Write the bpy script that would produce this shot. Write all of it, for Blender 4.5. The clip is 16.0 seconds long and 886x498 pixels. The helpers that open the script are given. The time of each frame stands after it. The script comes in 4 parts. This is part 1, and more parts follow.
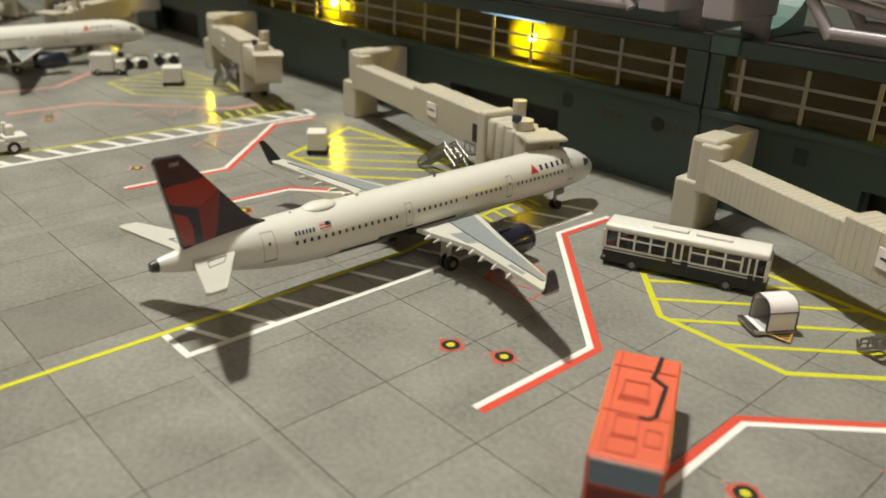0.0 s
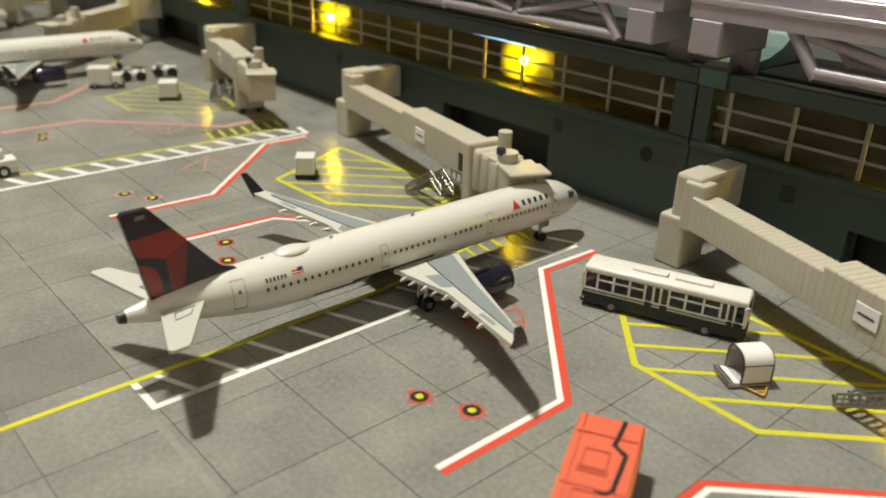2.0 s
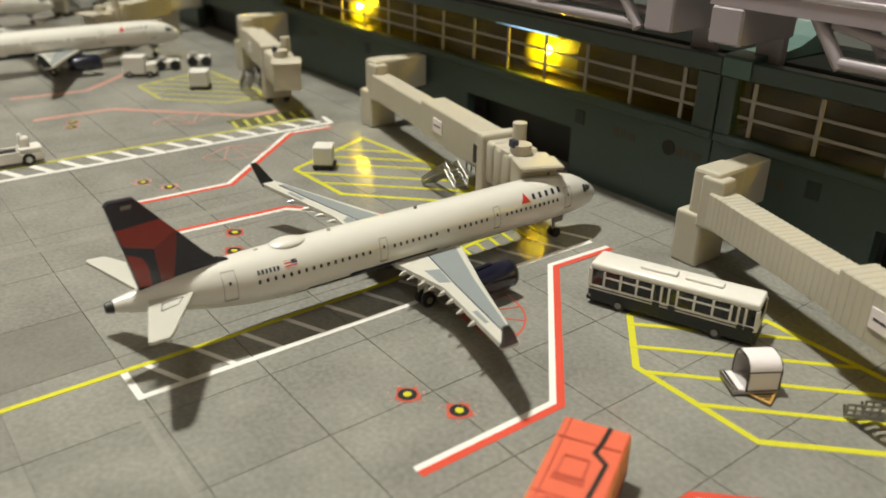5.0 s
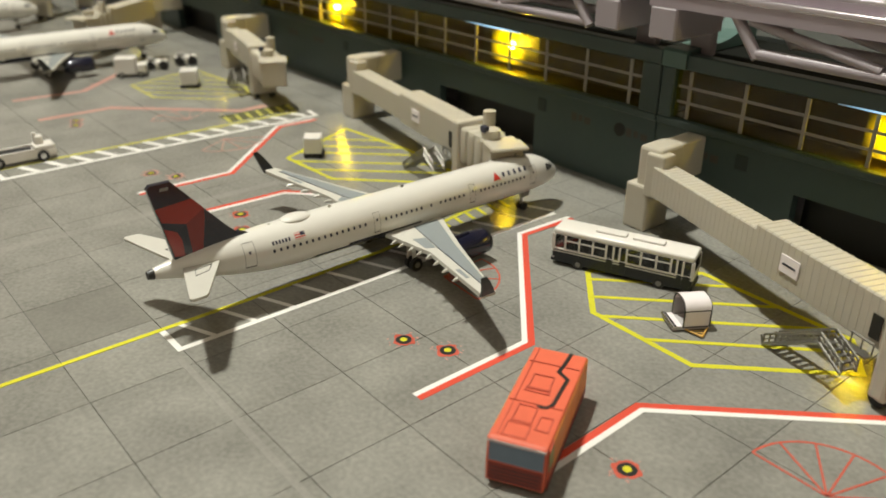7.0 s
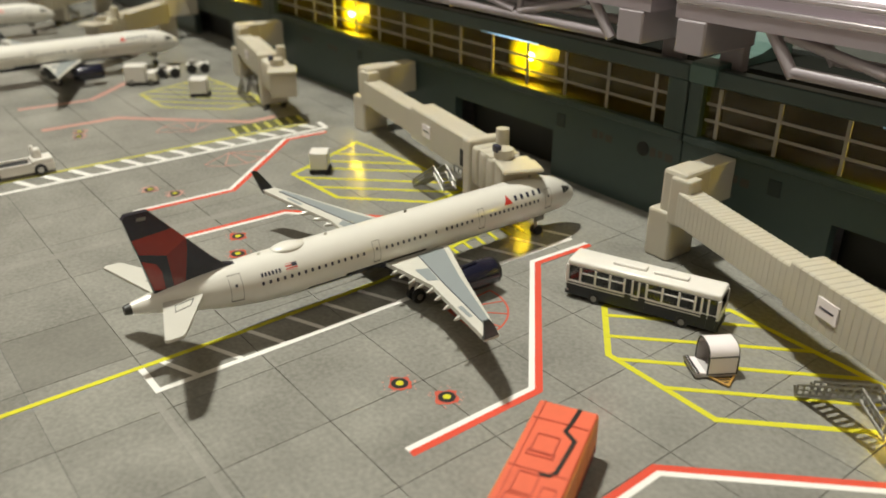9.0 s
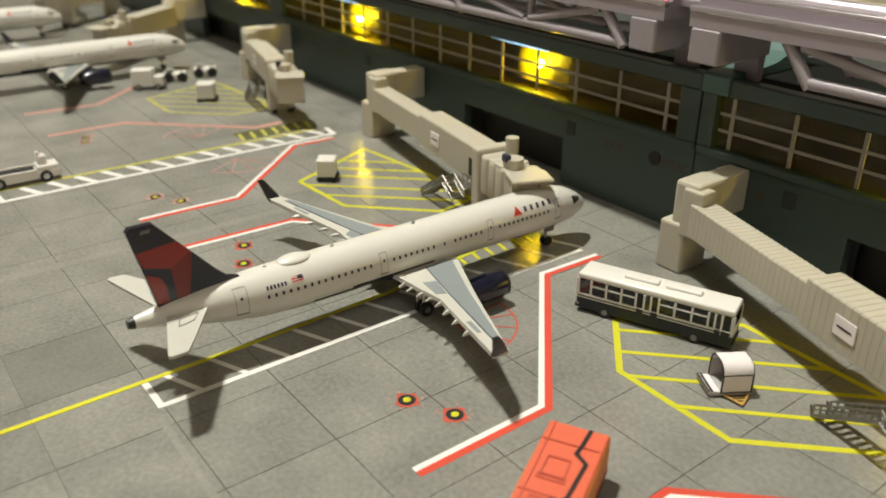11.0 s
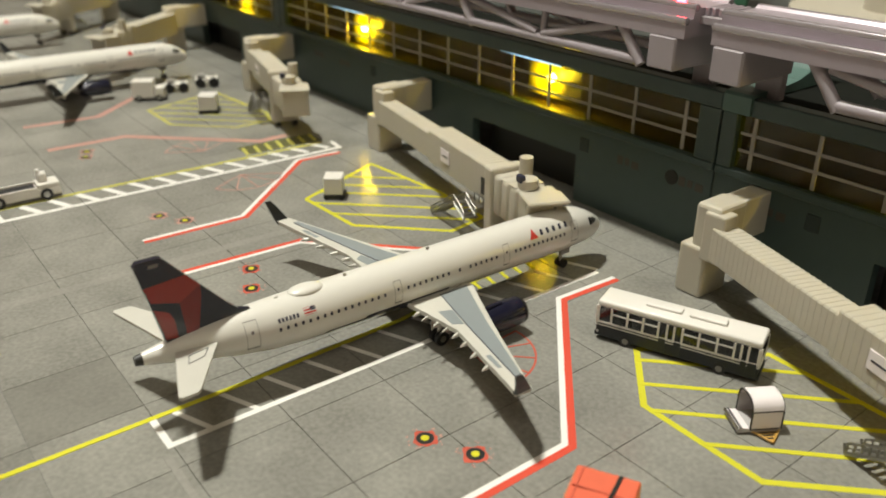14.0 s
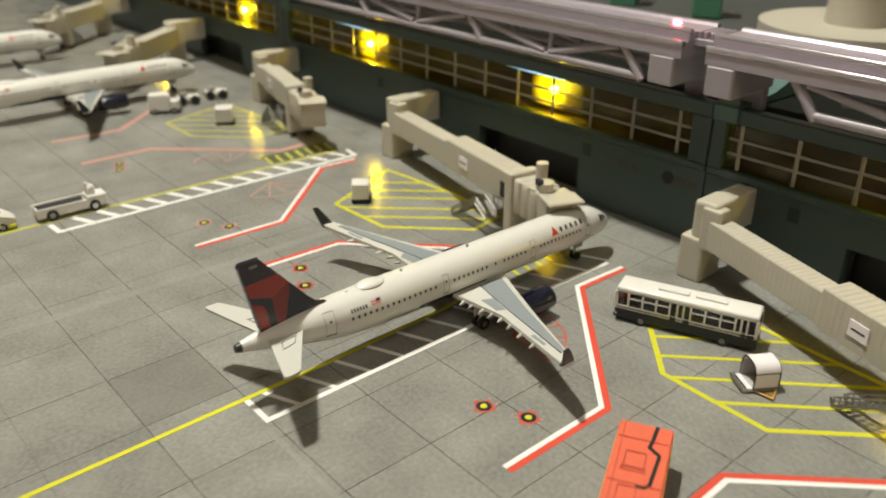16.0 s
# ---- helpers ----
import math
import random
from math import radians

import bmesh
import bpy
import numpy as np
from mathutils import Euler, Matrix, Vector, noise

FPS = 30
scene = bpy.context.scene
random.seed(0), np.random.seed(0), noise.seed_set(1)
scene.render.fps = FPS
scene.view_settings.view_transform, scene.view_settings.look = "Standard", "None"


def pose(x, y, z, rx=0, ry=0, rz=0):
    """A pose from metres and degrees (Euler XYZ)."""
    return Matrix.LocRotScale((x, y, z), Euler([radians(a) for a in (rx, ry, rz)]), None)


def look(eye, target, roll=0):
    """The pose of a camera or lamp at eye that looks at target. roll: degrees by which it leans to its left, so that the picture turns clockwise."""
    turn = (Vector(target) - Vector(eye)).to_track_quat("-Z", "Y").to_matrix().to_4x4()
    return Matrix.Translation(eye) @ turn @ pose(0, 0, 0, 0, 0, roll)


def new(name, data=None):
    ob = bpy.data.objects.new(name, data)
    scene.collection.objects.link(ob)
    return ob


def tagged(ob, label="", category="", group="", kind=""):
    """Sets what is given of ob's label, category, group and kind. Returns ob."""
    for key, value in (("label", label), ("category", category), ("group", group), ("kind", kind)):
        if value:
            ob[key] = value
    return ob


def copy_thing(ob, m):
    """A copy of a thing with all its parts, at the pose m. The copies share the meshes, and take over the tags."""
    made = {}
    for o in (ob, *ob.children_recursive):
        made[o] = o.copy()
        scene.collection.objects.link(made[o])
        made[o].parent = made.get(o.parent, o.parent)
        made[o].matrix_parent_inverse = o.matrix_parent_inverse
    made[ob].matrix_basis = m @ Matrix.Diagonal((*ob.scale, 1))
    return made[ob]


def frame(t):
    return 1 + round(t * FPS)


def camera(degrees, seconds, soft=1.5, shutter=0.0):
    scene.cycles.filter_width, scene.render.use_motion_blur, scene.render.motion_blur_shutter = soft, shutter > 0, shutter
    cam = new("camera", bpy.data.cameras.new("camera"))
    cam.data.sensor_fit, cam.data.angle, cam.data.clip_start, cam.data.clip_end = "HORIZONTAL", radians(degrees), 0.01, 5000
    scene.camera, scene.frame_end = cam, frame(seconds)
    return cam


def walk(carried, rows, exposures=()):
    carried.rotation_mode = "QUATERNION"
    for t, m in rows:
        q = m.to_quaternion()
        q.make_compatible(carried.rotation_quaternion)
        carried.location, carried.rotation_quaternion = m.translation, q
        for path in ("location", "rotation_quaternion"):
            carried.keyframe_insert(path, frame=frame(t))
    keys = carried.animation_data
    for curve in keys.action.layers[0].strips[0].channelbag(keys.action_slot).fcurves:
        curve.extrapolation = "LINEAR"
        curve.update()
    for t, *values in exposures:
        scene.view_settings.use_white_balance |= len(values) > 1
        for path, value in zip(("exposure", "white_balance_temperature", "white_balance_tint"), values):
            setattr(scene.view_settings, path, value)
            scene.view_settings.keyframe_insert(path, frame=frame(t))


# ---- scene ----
cam = camera(57.06, 16.0, soft=1.75, shutter=0.4)
PATH = [
    (0, (0.11895, -0.04669, 0.07022), (-0.01441, 0.07867, -0.01040), 2.00),
    (0.5, (0.11847, -0.04573, 0.07218), (-0.01553, 0.07828, -0.00947), 1.83),
    (1, (0.11674, -0.04501, 0.07248), (-0.01763, 0.07750, -0.01082), 1.96),
    (1.5, (0.11631, -0.04224, 0.07433), (-0.01810, 0.08013, -0.00909), 2.01),
    (2, (0.11996, -0.03751, 0.07958), (-0.01509, 0.08422, -0.00375), 1.91),
    (2.5, (0.12336, -0.03028, 0.08103), (-0.01473, 0.08768, -0.00274), 1.56),
    (3, (0.12376, -0.02427, 0.08014), (-0.01813, 0.08801, -0.00507), 1.16),
    (3.5, (0.12391, -0.01989, 0.08027), (-0.01999, 0.08908, -0.00585), 0.96),
    (4, (0.12336, -0.01854, 0.07964), (-0.02188, 0.08828, -0.00691), 0.80),
    (4.2, (0.12272, -0.01861, 0.07862), (-0.02260, 0.08836, -0.00764), 0.84),
    (6.3, (0.13452, -0.04721, 0.08321), (-0.00090, 0.07128, -0.00410), 0.91),
    (6.5, (0.13756, -0.04790, 0.08466), (0.00220, 0.06998, -0.00354), 0.53),
    (7, (0.14207, -0.04550, 0.08614), (0.00469, 0.07048, -0.00148), 0.37),
    (7.5, (0.14446, -0.04021, 0.08431), (0.00499, 0.07276, -0.00393), 0.48),
    (8, (0.14229, -0.04010, 0.08360), (0.00242, 0.07282, -0.00407), -0.10),
    (8.5, (0.13918, -0.03678, 0.08498), (-0.00138, 0.07532, -0.00264), -0.15),
    (9, (0.13389, -0.03224, 0.08617), (-0.00790, 0.07838, -0.00135), 0.09),
    (9.5, (0.13164, -0.02934, 0.08596), (-0.01079, 0.08074, -0.00121), 0.15),
    (10, (0.12964, -0.02931, 0.08560), (-0.01329, 0.07993, -0.00179), 0.13),
    (12.5, (0.13343, -0.03589, 0.09010), (-0.00896, 0.07404, 0.00272), 0.11),
    (13, (0.12856, -0.03778, 0.08936), (-0.01327, 0.07281, 0.00186), 0.13),
    (13.5, (0.12324, -0.03702, 0.08926), (-0.01831, 0.07374, 0.00153), 0.12),
    (14, (0.12299, -0.02899, 0.09010), (-0.01935, 0.08082, 0.00245), 0.09),
    (14.5, (0.12376, -0.02297, 0.08850), (-0.01946, 0.08574, 0.00092), 0.10),
    (15, (0.11998, -0.02193, 0.08539), (-0.02379, 0.08605, -0.00218), 0.02),
    (15.5, (0.12124, -0.02976, 0.09081), (-0.02213, 0.07865, 0.00309), 0.01),
    (16, (0.12901, -0.05701, 0.10101), (-0.00689, 0.06023, 0.01278), -0.05),
]
walk(cam, [(t, look(eye, target, roll)) for t, eye, target, roll in PATH])
cam.data.dof.use_dof, cam.data.dof.focus_distance, cam.data.dof.aperture_fstop = True, 0.166, 23.0

# ---- world and light ----
U = 0.001  # the model is laid out in millimetres
world = bpy.data.worlds.new("room_air")
world.use_nodes = True
world.node_tree.nodes["Background"].inputs[0].default_value = (1.0, 0.95, 0.85, 1)
world.node_tree.nodes["Background"].inputs[1].default_value = 0.05
scene.world = world
scene.view_settings.exposure = 0.0


def lamp_disc(name, eye, target, size, watts, colour):
    data = bpy.data.lights.new(name, "AREA")
    data.shape, data.size, data.energy, data.color = "DISK", size, watts, colour
    ob = new(name, data)
    ob.matrix_basis = look(eye, target)
    return ob


KEY_AT = (-0.205, -0.03, 0.92)
lamp_disc("hanging_lamp_light", KEY_AT, (0, 0.05, 0), 0.07, 12.0, (1.0, 0.985, 0.875))
# added fill lamp with no fitting; lifts the sides that face the camera
lamp_disc("ceiling_lamp_light", (0.55, -0.42, 1.20), (0, 0.06, 0), 0.35, 3.4, (1.0, 0.96, 0.83))


# ---- materials ----
def material(name, colour, rough=0.5, metal=0.0, vary=0.12, scale=400.0, bump=0.0, coat=0.0, random_tone=0.0, spec=0.5, sub=0.0, fine=0.0):
    """A surface with two scales of tone variation, in metres, and a fine relief."""
    m = bpy.data.materials.new(name)
    m.use_nodes = True
    nt = m.node_tree
    b = nt.nodes["Principled BSDF"]
    b.inputs["Roughness"].default_value, b.inputs["Metallic"].default_value = rough, metal
    b.inputs["Coat Weight"].default_value, b.inputs["Coat Roughness"].default_value = coat, 0.12
    b.inputs["Specular IOR Level"].default_value = spec
    if sub:
        b.inputs["Subsurface Weight"].default_value, b.inputs["Subsurface Scale"].default_value = sub, 0.002
        b.inputs["Subsurface Radius"].default_value = (1.0, 0.8, 0.5)
    co = nt.nodes.new("ShaderNodeTexCoord")
    n1, n2 = nt.nodes.new("ShaderNodeTexNoise"), nt.nodes.new("ShaderNodeTexNoise")
    geo = nt.nodes.new("ShaderNodeNewGeometry")
    n1.inputs["Scale"].default_value, n1.inputs["Detail"].default_value = scale * 0.12, 4.0
    n2.inputs["Scale"].default_value, n2.inputs["Detail"].default_value = scale * 2.2, 3.0
    for n in (n1, n2):
        nt.links.new(geo.outputs["Position"], n.inputs["Vector"])
    add = nt.nodes.new("ShaderNodeMath")
    add.operation = "MULTIPLY_ADD"
    add.inputs[1].default_value = 0.35 + fine
    nt.links.new(n2.outputs[0], add.inputs[0])
    nt.links.new(n1.outputs[0], add.inputs[2])
    source = add.outputs[0]
    if random_tone:
        info = nt.nodes.new("ShaderNodeObjectInfo")
        more = nt.nodes.new("ShaderNodeMath")
        more.operation = "MULTIPLY_ADD"
        more.inputs[1].default_value = random_tone
        nt.links.new(info.outputs["Random"], more.inputs[0])
        nt.links.new(source, more.inputs[2])
        source = more.outputs[0]
    ramp = nt.nodes.new("ShaderNodeMapRange")
    mid = 0.5 + 0.5 * (0.35 + fine + random_tone)
    ramp.inputs["From Min"].default_value, ramp.inputs["From Max"].default_value = mid - 0.28, mid + 0.28
    ramp.inputs["To Min"].default_value, ramp.inputs["To Max"].default_value = 1.0 - vary, 1.0 + vary
    nt.links.new(source, ramp.inputs["Value"])
    mix = nt.nodes.new("ShaderNodeVectorMath")
    mix.operation = "SCALE"
    mix.inputs[0].default_value = colour
    nt.links.new(ramp.outputs[0], mix.inputs["Scale"])
    nt.links.new(mix.outputs[0], b.inputs["Base Color"])
    if bump:
        bp = nt.nodes.new("ShaderNodeBump")
        bp.inputs["Strength"].default_value, bp.inputs["Distance"].default_value = bump, 0.0002
        nt.links.new(n2.outputs[0], bp.inputs["Height"])
        nt.links.new(bp.outputs[0], b.inputs["Normal"])
    return m


def glow(name, colour, strength):
    m = bpy.data.materials.new(name)
    m.use_nodes = True
    b = m.node_tree.nodes["Principled BSDF"]
    b.inputs["Base Color"].default_value = (*colour, 1)
    b.inputs["Emission Color"].default_value, b.inputs["Emission Strength"].default_value = (*colour, 1), strength
    return m


def tinted_glass(name, colour, rough=0.05, gloss=0.06):
    m = bpy.data.materials.new(name)
    m.use_nodes = True
    nt = m.node_tree
    nt.nodes.remove(nt.nodes["Principled BSDF"])
    tr, gl, mx = (nt.nodes.new("ShaderNode" + k) for k in ("BsdfTransparent", "BsdfGlossy", "MixShader"))
    tr.inputs[0].default_value = (*colour, 1)
    gl.inputs["Roughness"].default_value = rough
    mx.inputs[0].default_value = gloss
    nt.links.new(tr.outputs[0], mx.inputs[1])
    nt.links.new(gl.outputs[0], mx.inputs[2])
    nt.links.new(mx.outputs[0], nt.nodes["Material Output"].inputs[0])
    return m


CONCRETE = material("printed_concrete", (0.226, 0.221, 0.196), 0.20, vary=0.25, scale=480, bump=0.08, random_tone=0.10, spec=0.5, fine=0.40)
JOINT = material("dark_joint", (0.115, 0.111, 0.098), 0.5, scale=300)
STAIN = material("worn_concrete", (0.190, 0.185, 0.163), 0.20, vary=0.17, scale=480, spec=0.5, fine=0.30)
SEAM = material("pale_concrete", (0.250, 0.243, 0.217), 0.20, vary=0.17, scale=480, spec=0.5, fine=0.30)
YELLOW = material("yellow_line", (0.56, 0.535, 0.035), 0.26, vary=0.08, scale=300, spec=0.4)
FAINT_YELLOW = material("faded_yellow_line", (0.46, 0.44, 0.10), 0.26, vary=0.10, scale=300, spec=0.4)
WHITE_LINE = material("white_line", (0.74, 0.725, 0.685), 0.26, vary=0.06, scale=300, spec=0.4)
RED_LINE = material("red_line", (0.60, 0.082, 0.05), 0.26, vary=0.08, scale=300, spec=0.4)
PALE_RED = material("faded_red_line", (0.49, 0.265, 0.22), 0.26, vary=0.10, scale=300, spec=0.4)
THIN_RED = material("thin_red_line", (0.50, 0.105, 0.07), 0.26, vary=0.10, scale=300, spec=0.4)
BLACK = material("black_print", (0.02, 0.02, 0.018), 0.4, scale=300)
SHELL = material("white_enamel", (0.651, 0.632, 0.577), 0.28, vary=0.03, scale=200, coat=0.35)
WING_WHITE = material("off_white_enamel", (0.53, 0.515, 0.46), 0.35, vary=0.05, scale=200, coat=0.2)
WING_GREY = material("grey_enamel", (0.225, 0.25, 0.255), 0.4, vary=0.06, scale=200, coat=0.15)
NAVY = material("navy_enamel", (0.008, 0.009, 0.022), 0.22, vary=0.1, scale=200, coat=0.5)
TAIL_RED = material("deep_red_enamel", (0.26, 0.018, 0.012), 0.25, vary=0.08, scale=200, coat=0.5)
TAIL_DARK_RED = material("dark_red_enamel", (0.17, 0.012, 0.010), 0.25, vary=0.08, scale=200, coat=0.5)
BRIGHT_RED = material("red_print", (0.55, 0.04, 0.03), 0.35, scale=200)
INK = material("blue_black_print", (0.02, 0.022, 0.045), 0.4, scale=200)
PANEL_LINE = material("grey_print", (0.20, 0.19, 0.17), 0.4, scale=200)
TYRE = material("black_rubber", (0.012, 0.012, 0.012), 0.6, scale=400)
STEEL = material("bare_metal", (0.45, 0.44, 0.42), 0.3, metal=1.0, scale=400)
LIP = material("polished_metal", (0.62, 0.60, 0.56), 0.22, metal=1.0, scale=400)
PLASTIC = material("ivory_plastic", (0.45, 0.415, 0.335), 0.42, vary=0.05, scale=260, bump=0.03, sub=0.15)
PAPER = material("white_card", (0.76, 0.70, 0.70), 0.6, vary=0.04, scale=300, bump=0.05)
PAPER_GREY = material("grey_printed_card", (0.42, 0.40, 0.39), 0.6, vary=0.06, scale=300)
CARD_RED = material("orange_red_card", (0.62, 0.115, 0.055), 0.55, vary=0.12, scale=260, bump=0.08)
CARD_RED_DARK = material("dark_red_card", (0.22, 0.03, 0.02), 0.55, vary=0.25, scale=260, bump=0.08)
CARD_RED_LINE = material("brown_red_print", (0.44, 0.072, 0.04), 0.55, vary=0.15, scale=260)
CARD_ORANGE = material("orange_card", (0.70, 0.24, 0.04), 0.55, vary=0.18, scale=260)
CARD_BLUE = material("slate_blue_card", (0.15, 0.20, 0.265), 0.5, vary=0.15, scale=260)
CARD_GREEN = material("green_card", (0.26, 0.33, 0.14), 0.55, vary=0.25, scale=260)
BUS_WHITE = material("bus_white_enamel", (0.69, 0.66, 0.61), 0.35, vary=0.04, scale=260, coat=0.2)
BUS_NAVY = material("bus_dark_enamel", (0.009, 0.011, 0.013), 0.42, vary=0.15, scale=260)
ORANGE_PRINT = material("amber_print", (0.52, 0.30, 0.06), 0.55, scale=260)
TEAL = material("dark_teal_plastic", (0.044, 0.069, 0.063), 0.42, vary=0.12, scale=160, bump=0.04)
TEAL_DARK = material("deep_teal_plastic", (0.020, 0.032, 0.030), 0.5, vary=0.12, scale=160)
TEAL_PALE = material("pale_teal_plastic", (0.075, 0.135, 0.118), 0.42, vary=0.08, scale=160)
BROWN_DARK = material("dark_brown_interior", (0.030, 0.017, 0.007), 0.55, vary=0.3, scale=120)
# near-black that puts the dark of openings into the colour
OPENING_DARK = material("dark_doorway", (0.010, 0.010, 0.007), 0.5, vary=0.3, scale=120)
RUST_PRINT = material("rust_print", (0.062, 0.054, 0.045), 0.5, vary=0.3, scale=200)
MULLION = material("grey_mullion", (0.30, 0.275, 0.23), 0.45, vary=0.05, scale=200)
LILAC = material("lilac_grey_plastic", (0.30, 0.265, 0.285), 0.38, vary=0.05, scale=200, bump=0.03)
RAIL_EDGE = material("polished_rail_edge", (0.52, 0.47, 0.50), 0.16, metal=0.7, vary=0.03, scale=200)
RAIL = material("satin_silver_plastic", (0.37, 0.32, 0.355), 0.34, metal=0.3, vary=0.05, scale=200)
ROOF = material("grey_roof", (0.045, 0.05, 0.045), 0.6, vary=0.12, scale=160, bump=0.1)
BEIGE = material("beige_plastic", (0.44, 0.40, 0.32), 0.45, vary=0.05, scale=160)
GREEN = material("green_plastic", (0.055, 0.17, 0.10), 0.5, vary=0.08, scale=160)
WINDOW_GLASS = tinted_glass("brown_tinted_film", (0.74, 0.64, 0.36), 0.16, 0.03)
BUS_GLASS = tinted_glass("smoked_glazing", (0.36, 0.35, 0.33), 0.05)
LED_GLOW = glow("yellow_led", (1.0, 0.94, 0.06), 560.0)
# halo scattered in the film, painted as emission that fades outwards
LED_HALO = glow("yellow_lamp_housing", (1.0, 0.86, 0.0), 7.0)
LED_HALO.node_tree.nodes["Principled BSDF"].inputs["Base Color"].default_value = (0.04, 0.035, 0.008, 1)
_nt = LED_HALO.node_tree
_co, _len, _map = (_nt.nodes.new("ShaderNode" + k) for k in ("TexCoord", "VectorMath", "MapRange"))
_len.operation = "LENGTH"
_map.inputs["From Min"].default_value, _map.inputs["From Max"].default_value = 0.0025, 0.0092
_map.inputs["To Min"].default_value, _map.inputs["To Max"].default_value = 4.2, 0.01
_map.interpolation_type = "SMOOTHERSTEP"
_off = _nt.nodes.new("ShaderNodeVectorMath")
_off.inputs[1].default_value = (0.0038, -0.0024, 0.0012)
_nt.links.new(_co.outputs["Object"], _off.inputs[0])
_nt.links.new(_off.outputs[0], _len.inputs[0])
_nt.links.new(_len.outputs["Value"], _map.inputs["Value"])
_nt.links.new(_map.outputs[0], _nt.nodes["Principled BSDF"].inputs["Emission Strength"])
# emission with falloff that paints a bluish glint on the lintel
GLINT_GLOW = glow("bare_led_light", (0.42, 0.72, 1.0), 2.0)
_nt = GLINT_GLOW.node_tree
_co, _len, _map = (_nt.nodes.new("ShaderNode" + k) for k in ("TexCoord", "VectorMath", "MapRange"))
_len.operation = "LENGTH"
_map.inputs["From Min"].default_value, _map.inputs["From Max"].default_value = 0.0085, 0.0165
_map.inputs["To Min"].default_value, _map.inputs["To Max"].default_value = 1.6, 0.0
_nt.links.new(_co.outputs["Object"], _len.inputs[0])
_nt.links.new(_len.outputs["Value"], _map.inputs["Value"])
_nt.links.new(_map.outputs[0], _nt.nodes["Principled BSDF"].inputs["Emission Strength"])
ROOF_SHADE = material("matt_black_roof_strip", (0.009, 0.010, 0.008), 0.9, vary=0.3, scale=160, spec=0.08)
ETCHED = material("etched_metal", (0.26, 0.25, 0.225), 0.48, metal=1.0, vary=0.2, scale=900)
OLIVE = material("olive_print", (0.105, 0.105, 0.045), 0.26, vary=0.2, scale=300)
RED_GLOW = glow("red_led", (1.0, 0.03, 0.05), 40.0)
WALL_PAINT = material("room_wall_paint", (0.36, 0.31, 0.25), 0.8, vary=0.06, scale=6)
WOOD = material("table_wood", (0.17, 0.10, 0.055), 0.45, vary=0.3, scale=30)
SHADE = glow("lamp_shade", (1.0, 0.95, 0.88), 6.0)


# ---- builders (millimetres) ----
def B():
    return bmesh.new()


def box(bm, x0, x1, y0, y1, z0, z1, bev=0.0, m=None, seg=1):
    r = bmesh.ops.create_cube(bm, size=1.0)["verts"]
    mat = Matrix.Translation(((x0 + x1) / 2, (y0 + y1) / 2, (z0 + z1) / 2)) @ Matrix.Diagonal((x1 - x0, y1 - y0, z1 - z0, 1))
    bmesh.ops.transform(bm, matrix=mat, verts=r)
    if bev:
        edges = list({e for v in r for e in v.link_edges})
        r = bmesh.ops.bevel(bm, geom=edges, offset=bev, segments=seg, affect="EDGES", profile=0.5)["verts"]
    if m is not None:
        bmesh.ops.transform(bm, matrix=m, verts=list(set(r)))
    return bm


def loft(bm, rings, cap=True, closed=True):
    """Rings of equal length, joined one to the next."""
    vs = [[bm.verts.new(p) for p in ring] for ring in rings]
    n = len(vs[0])
    for a, b in zip(vs, vs[1:]):
        for i in range(n if closed else n - 1):
            bm.faces.new((a[i], a[(i + 1) % n], b[(i + 1) % n], b[i]))
    if cap:
        bm.faces.new(vs[0][::-1])
        bm.faces.new(vs[-1])
    return bm


def prism(bm, poly, z0, z1, m=None):
    """A flat polygon in x, y, drawn up from z0 to z1."""
    rings = [[Vector((x, y, z)) for x, y in poly] for z in (z0, z1)]
    if m is not None:
        rings = [[m @ p for p in ring] for ring in rings]
    return loft(bm, rings)


def tube(bm, p, q, r, n=10, r2=None):
    p, q = Vector(p), Vector(q)
    d = (q - p).normalized()
    a = d.orthogonal().normalized()
    b = d.cross(a)
    return loft(bm, [[c + k * (math.cos(2 * math.pi * i / n) * a + math.sin(2 * math.pi * i / n) * b) for i in range(n)] for c, k in ((p, r), (q, r if r2 is None else r2))])


def strip(bm, pts, w, z0, z1):
    """A painted line along pts, w wide, with mitred corners."""
    pts = [Vector(p) for p in pts]
    sides = []
    for i, p in enumerate(pts):
        d0 = (p - pts[i - 1]).normalized() if i else (pts[1] - p).normalized()
        d1 = (pts[i + 1] - p).normalized() if i + 1 < len(pts) else d0
        n = Vector((-(d0 + d1).y, (d0 + d1).x)).normalized()
        k = w / 2 / max(0.3, n.dot(Vector((-d1.y, d1.x))))
        sides.append((p + n * k, p - n * k))
    for (a, b), (c, d) in zip(sides, sides[1:]):
        prism(bm, [a, c, d, b][::-1], z0, z1)
    return bm


def disc(bm, x, y, r, z0, z1, n=24, sx=1.0):
    return prism(bm, [(x + sx * r * math.cos(2 * math.pi * i / n), y + r * math.sin(2 * math.pi * i / n)) for i in range(n)], z0, z1)


def ring_strip(bm, x, y, r, w, z0, z1, a0, a1, n=28):
    return strip(bm, [(x + r * math.cos(radians(a0 + (a1 - a0) * i / n)), y + r * math.sin(radians(a0 + (a1 - a0) * i / n))) for i in range(n + 1)], w, z0, z1)


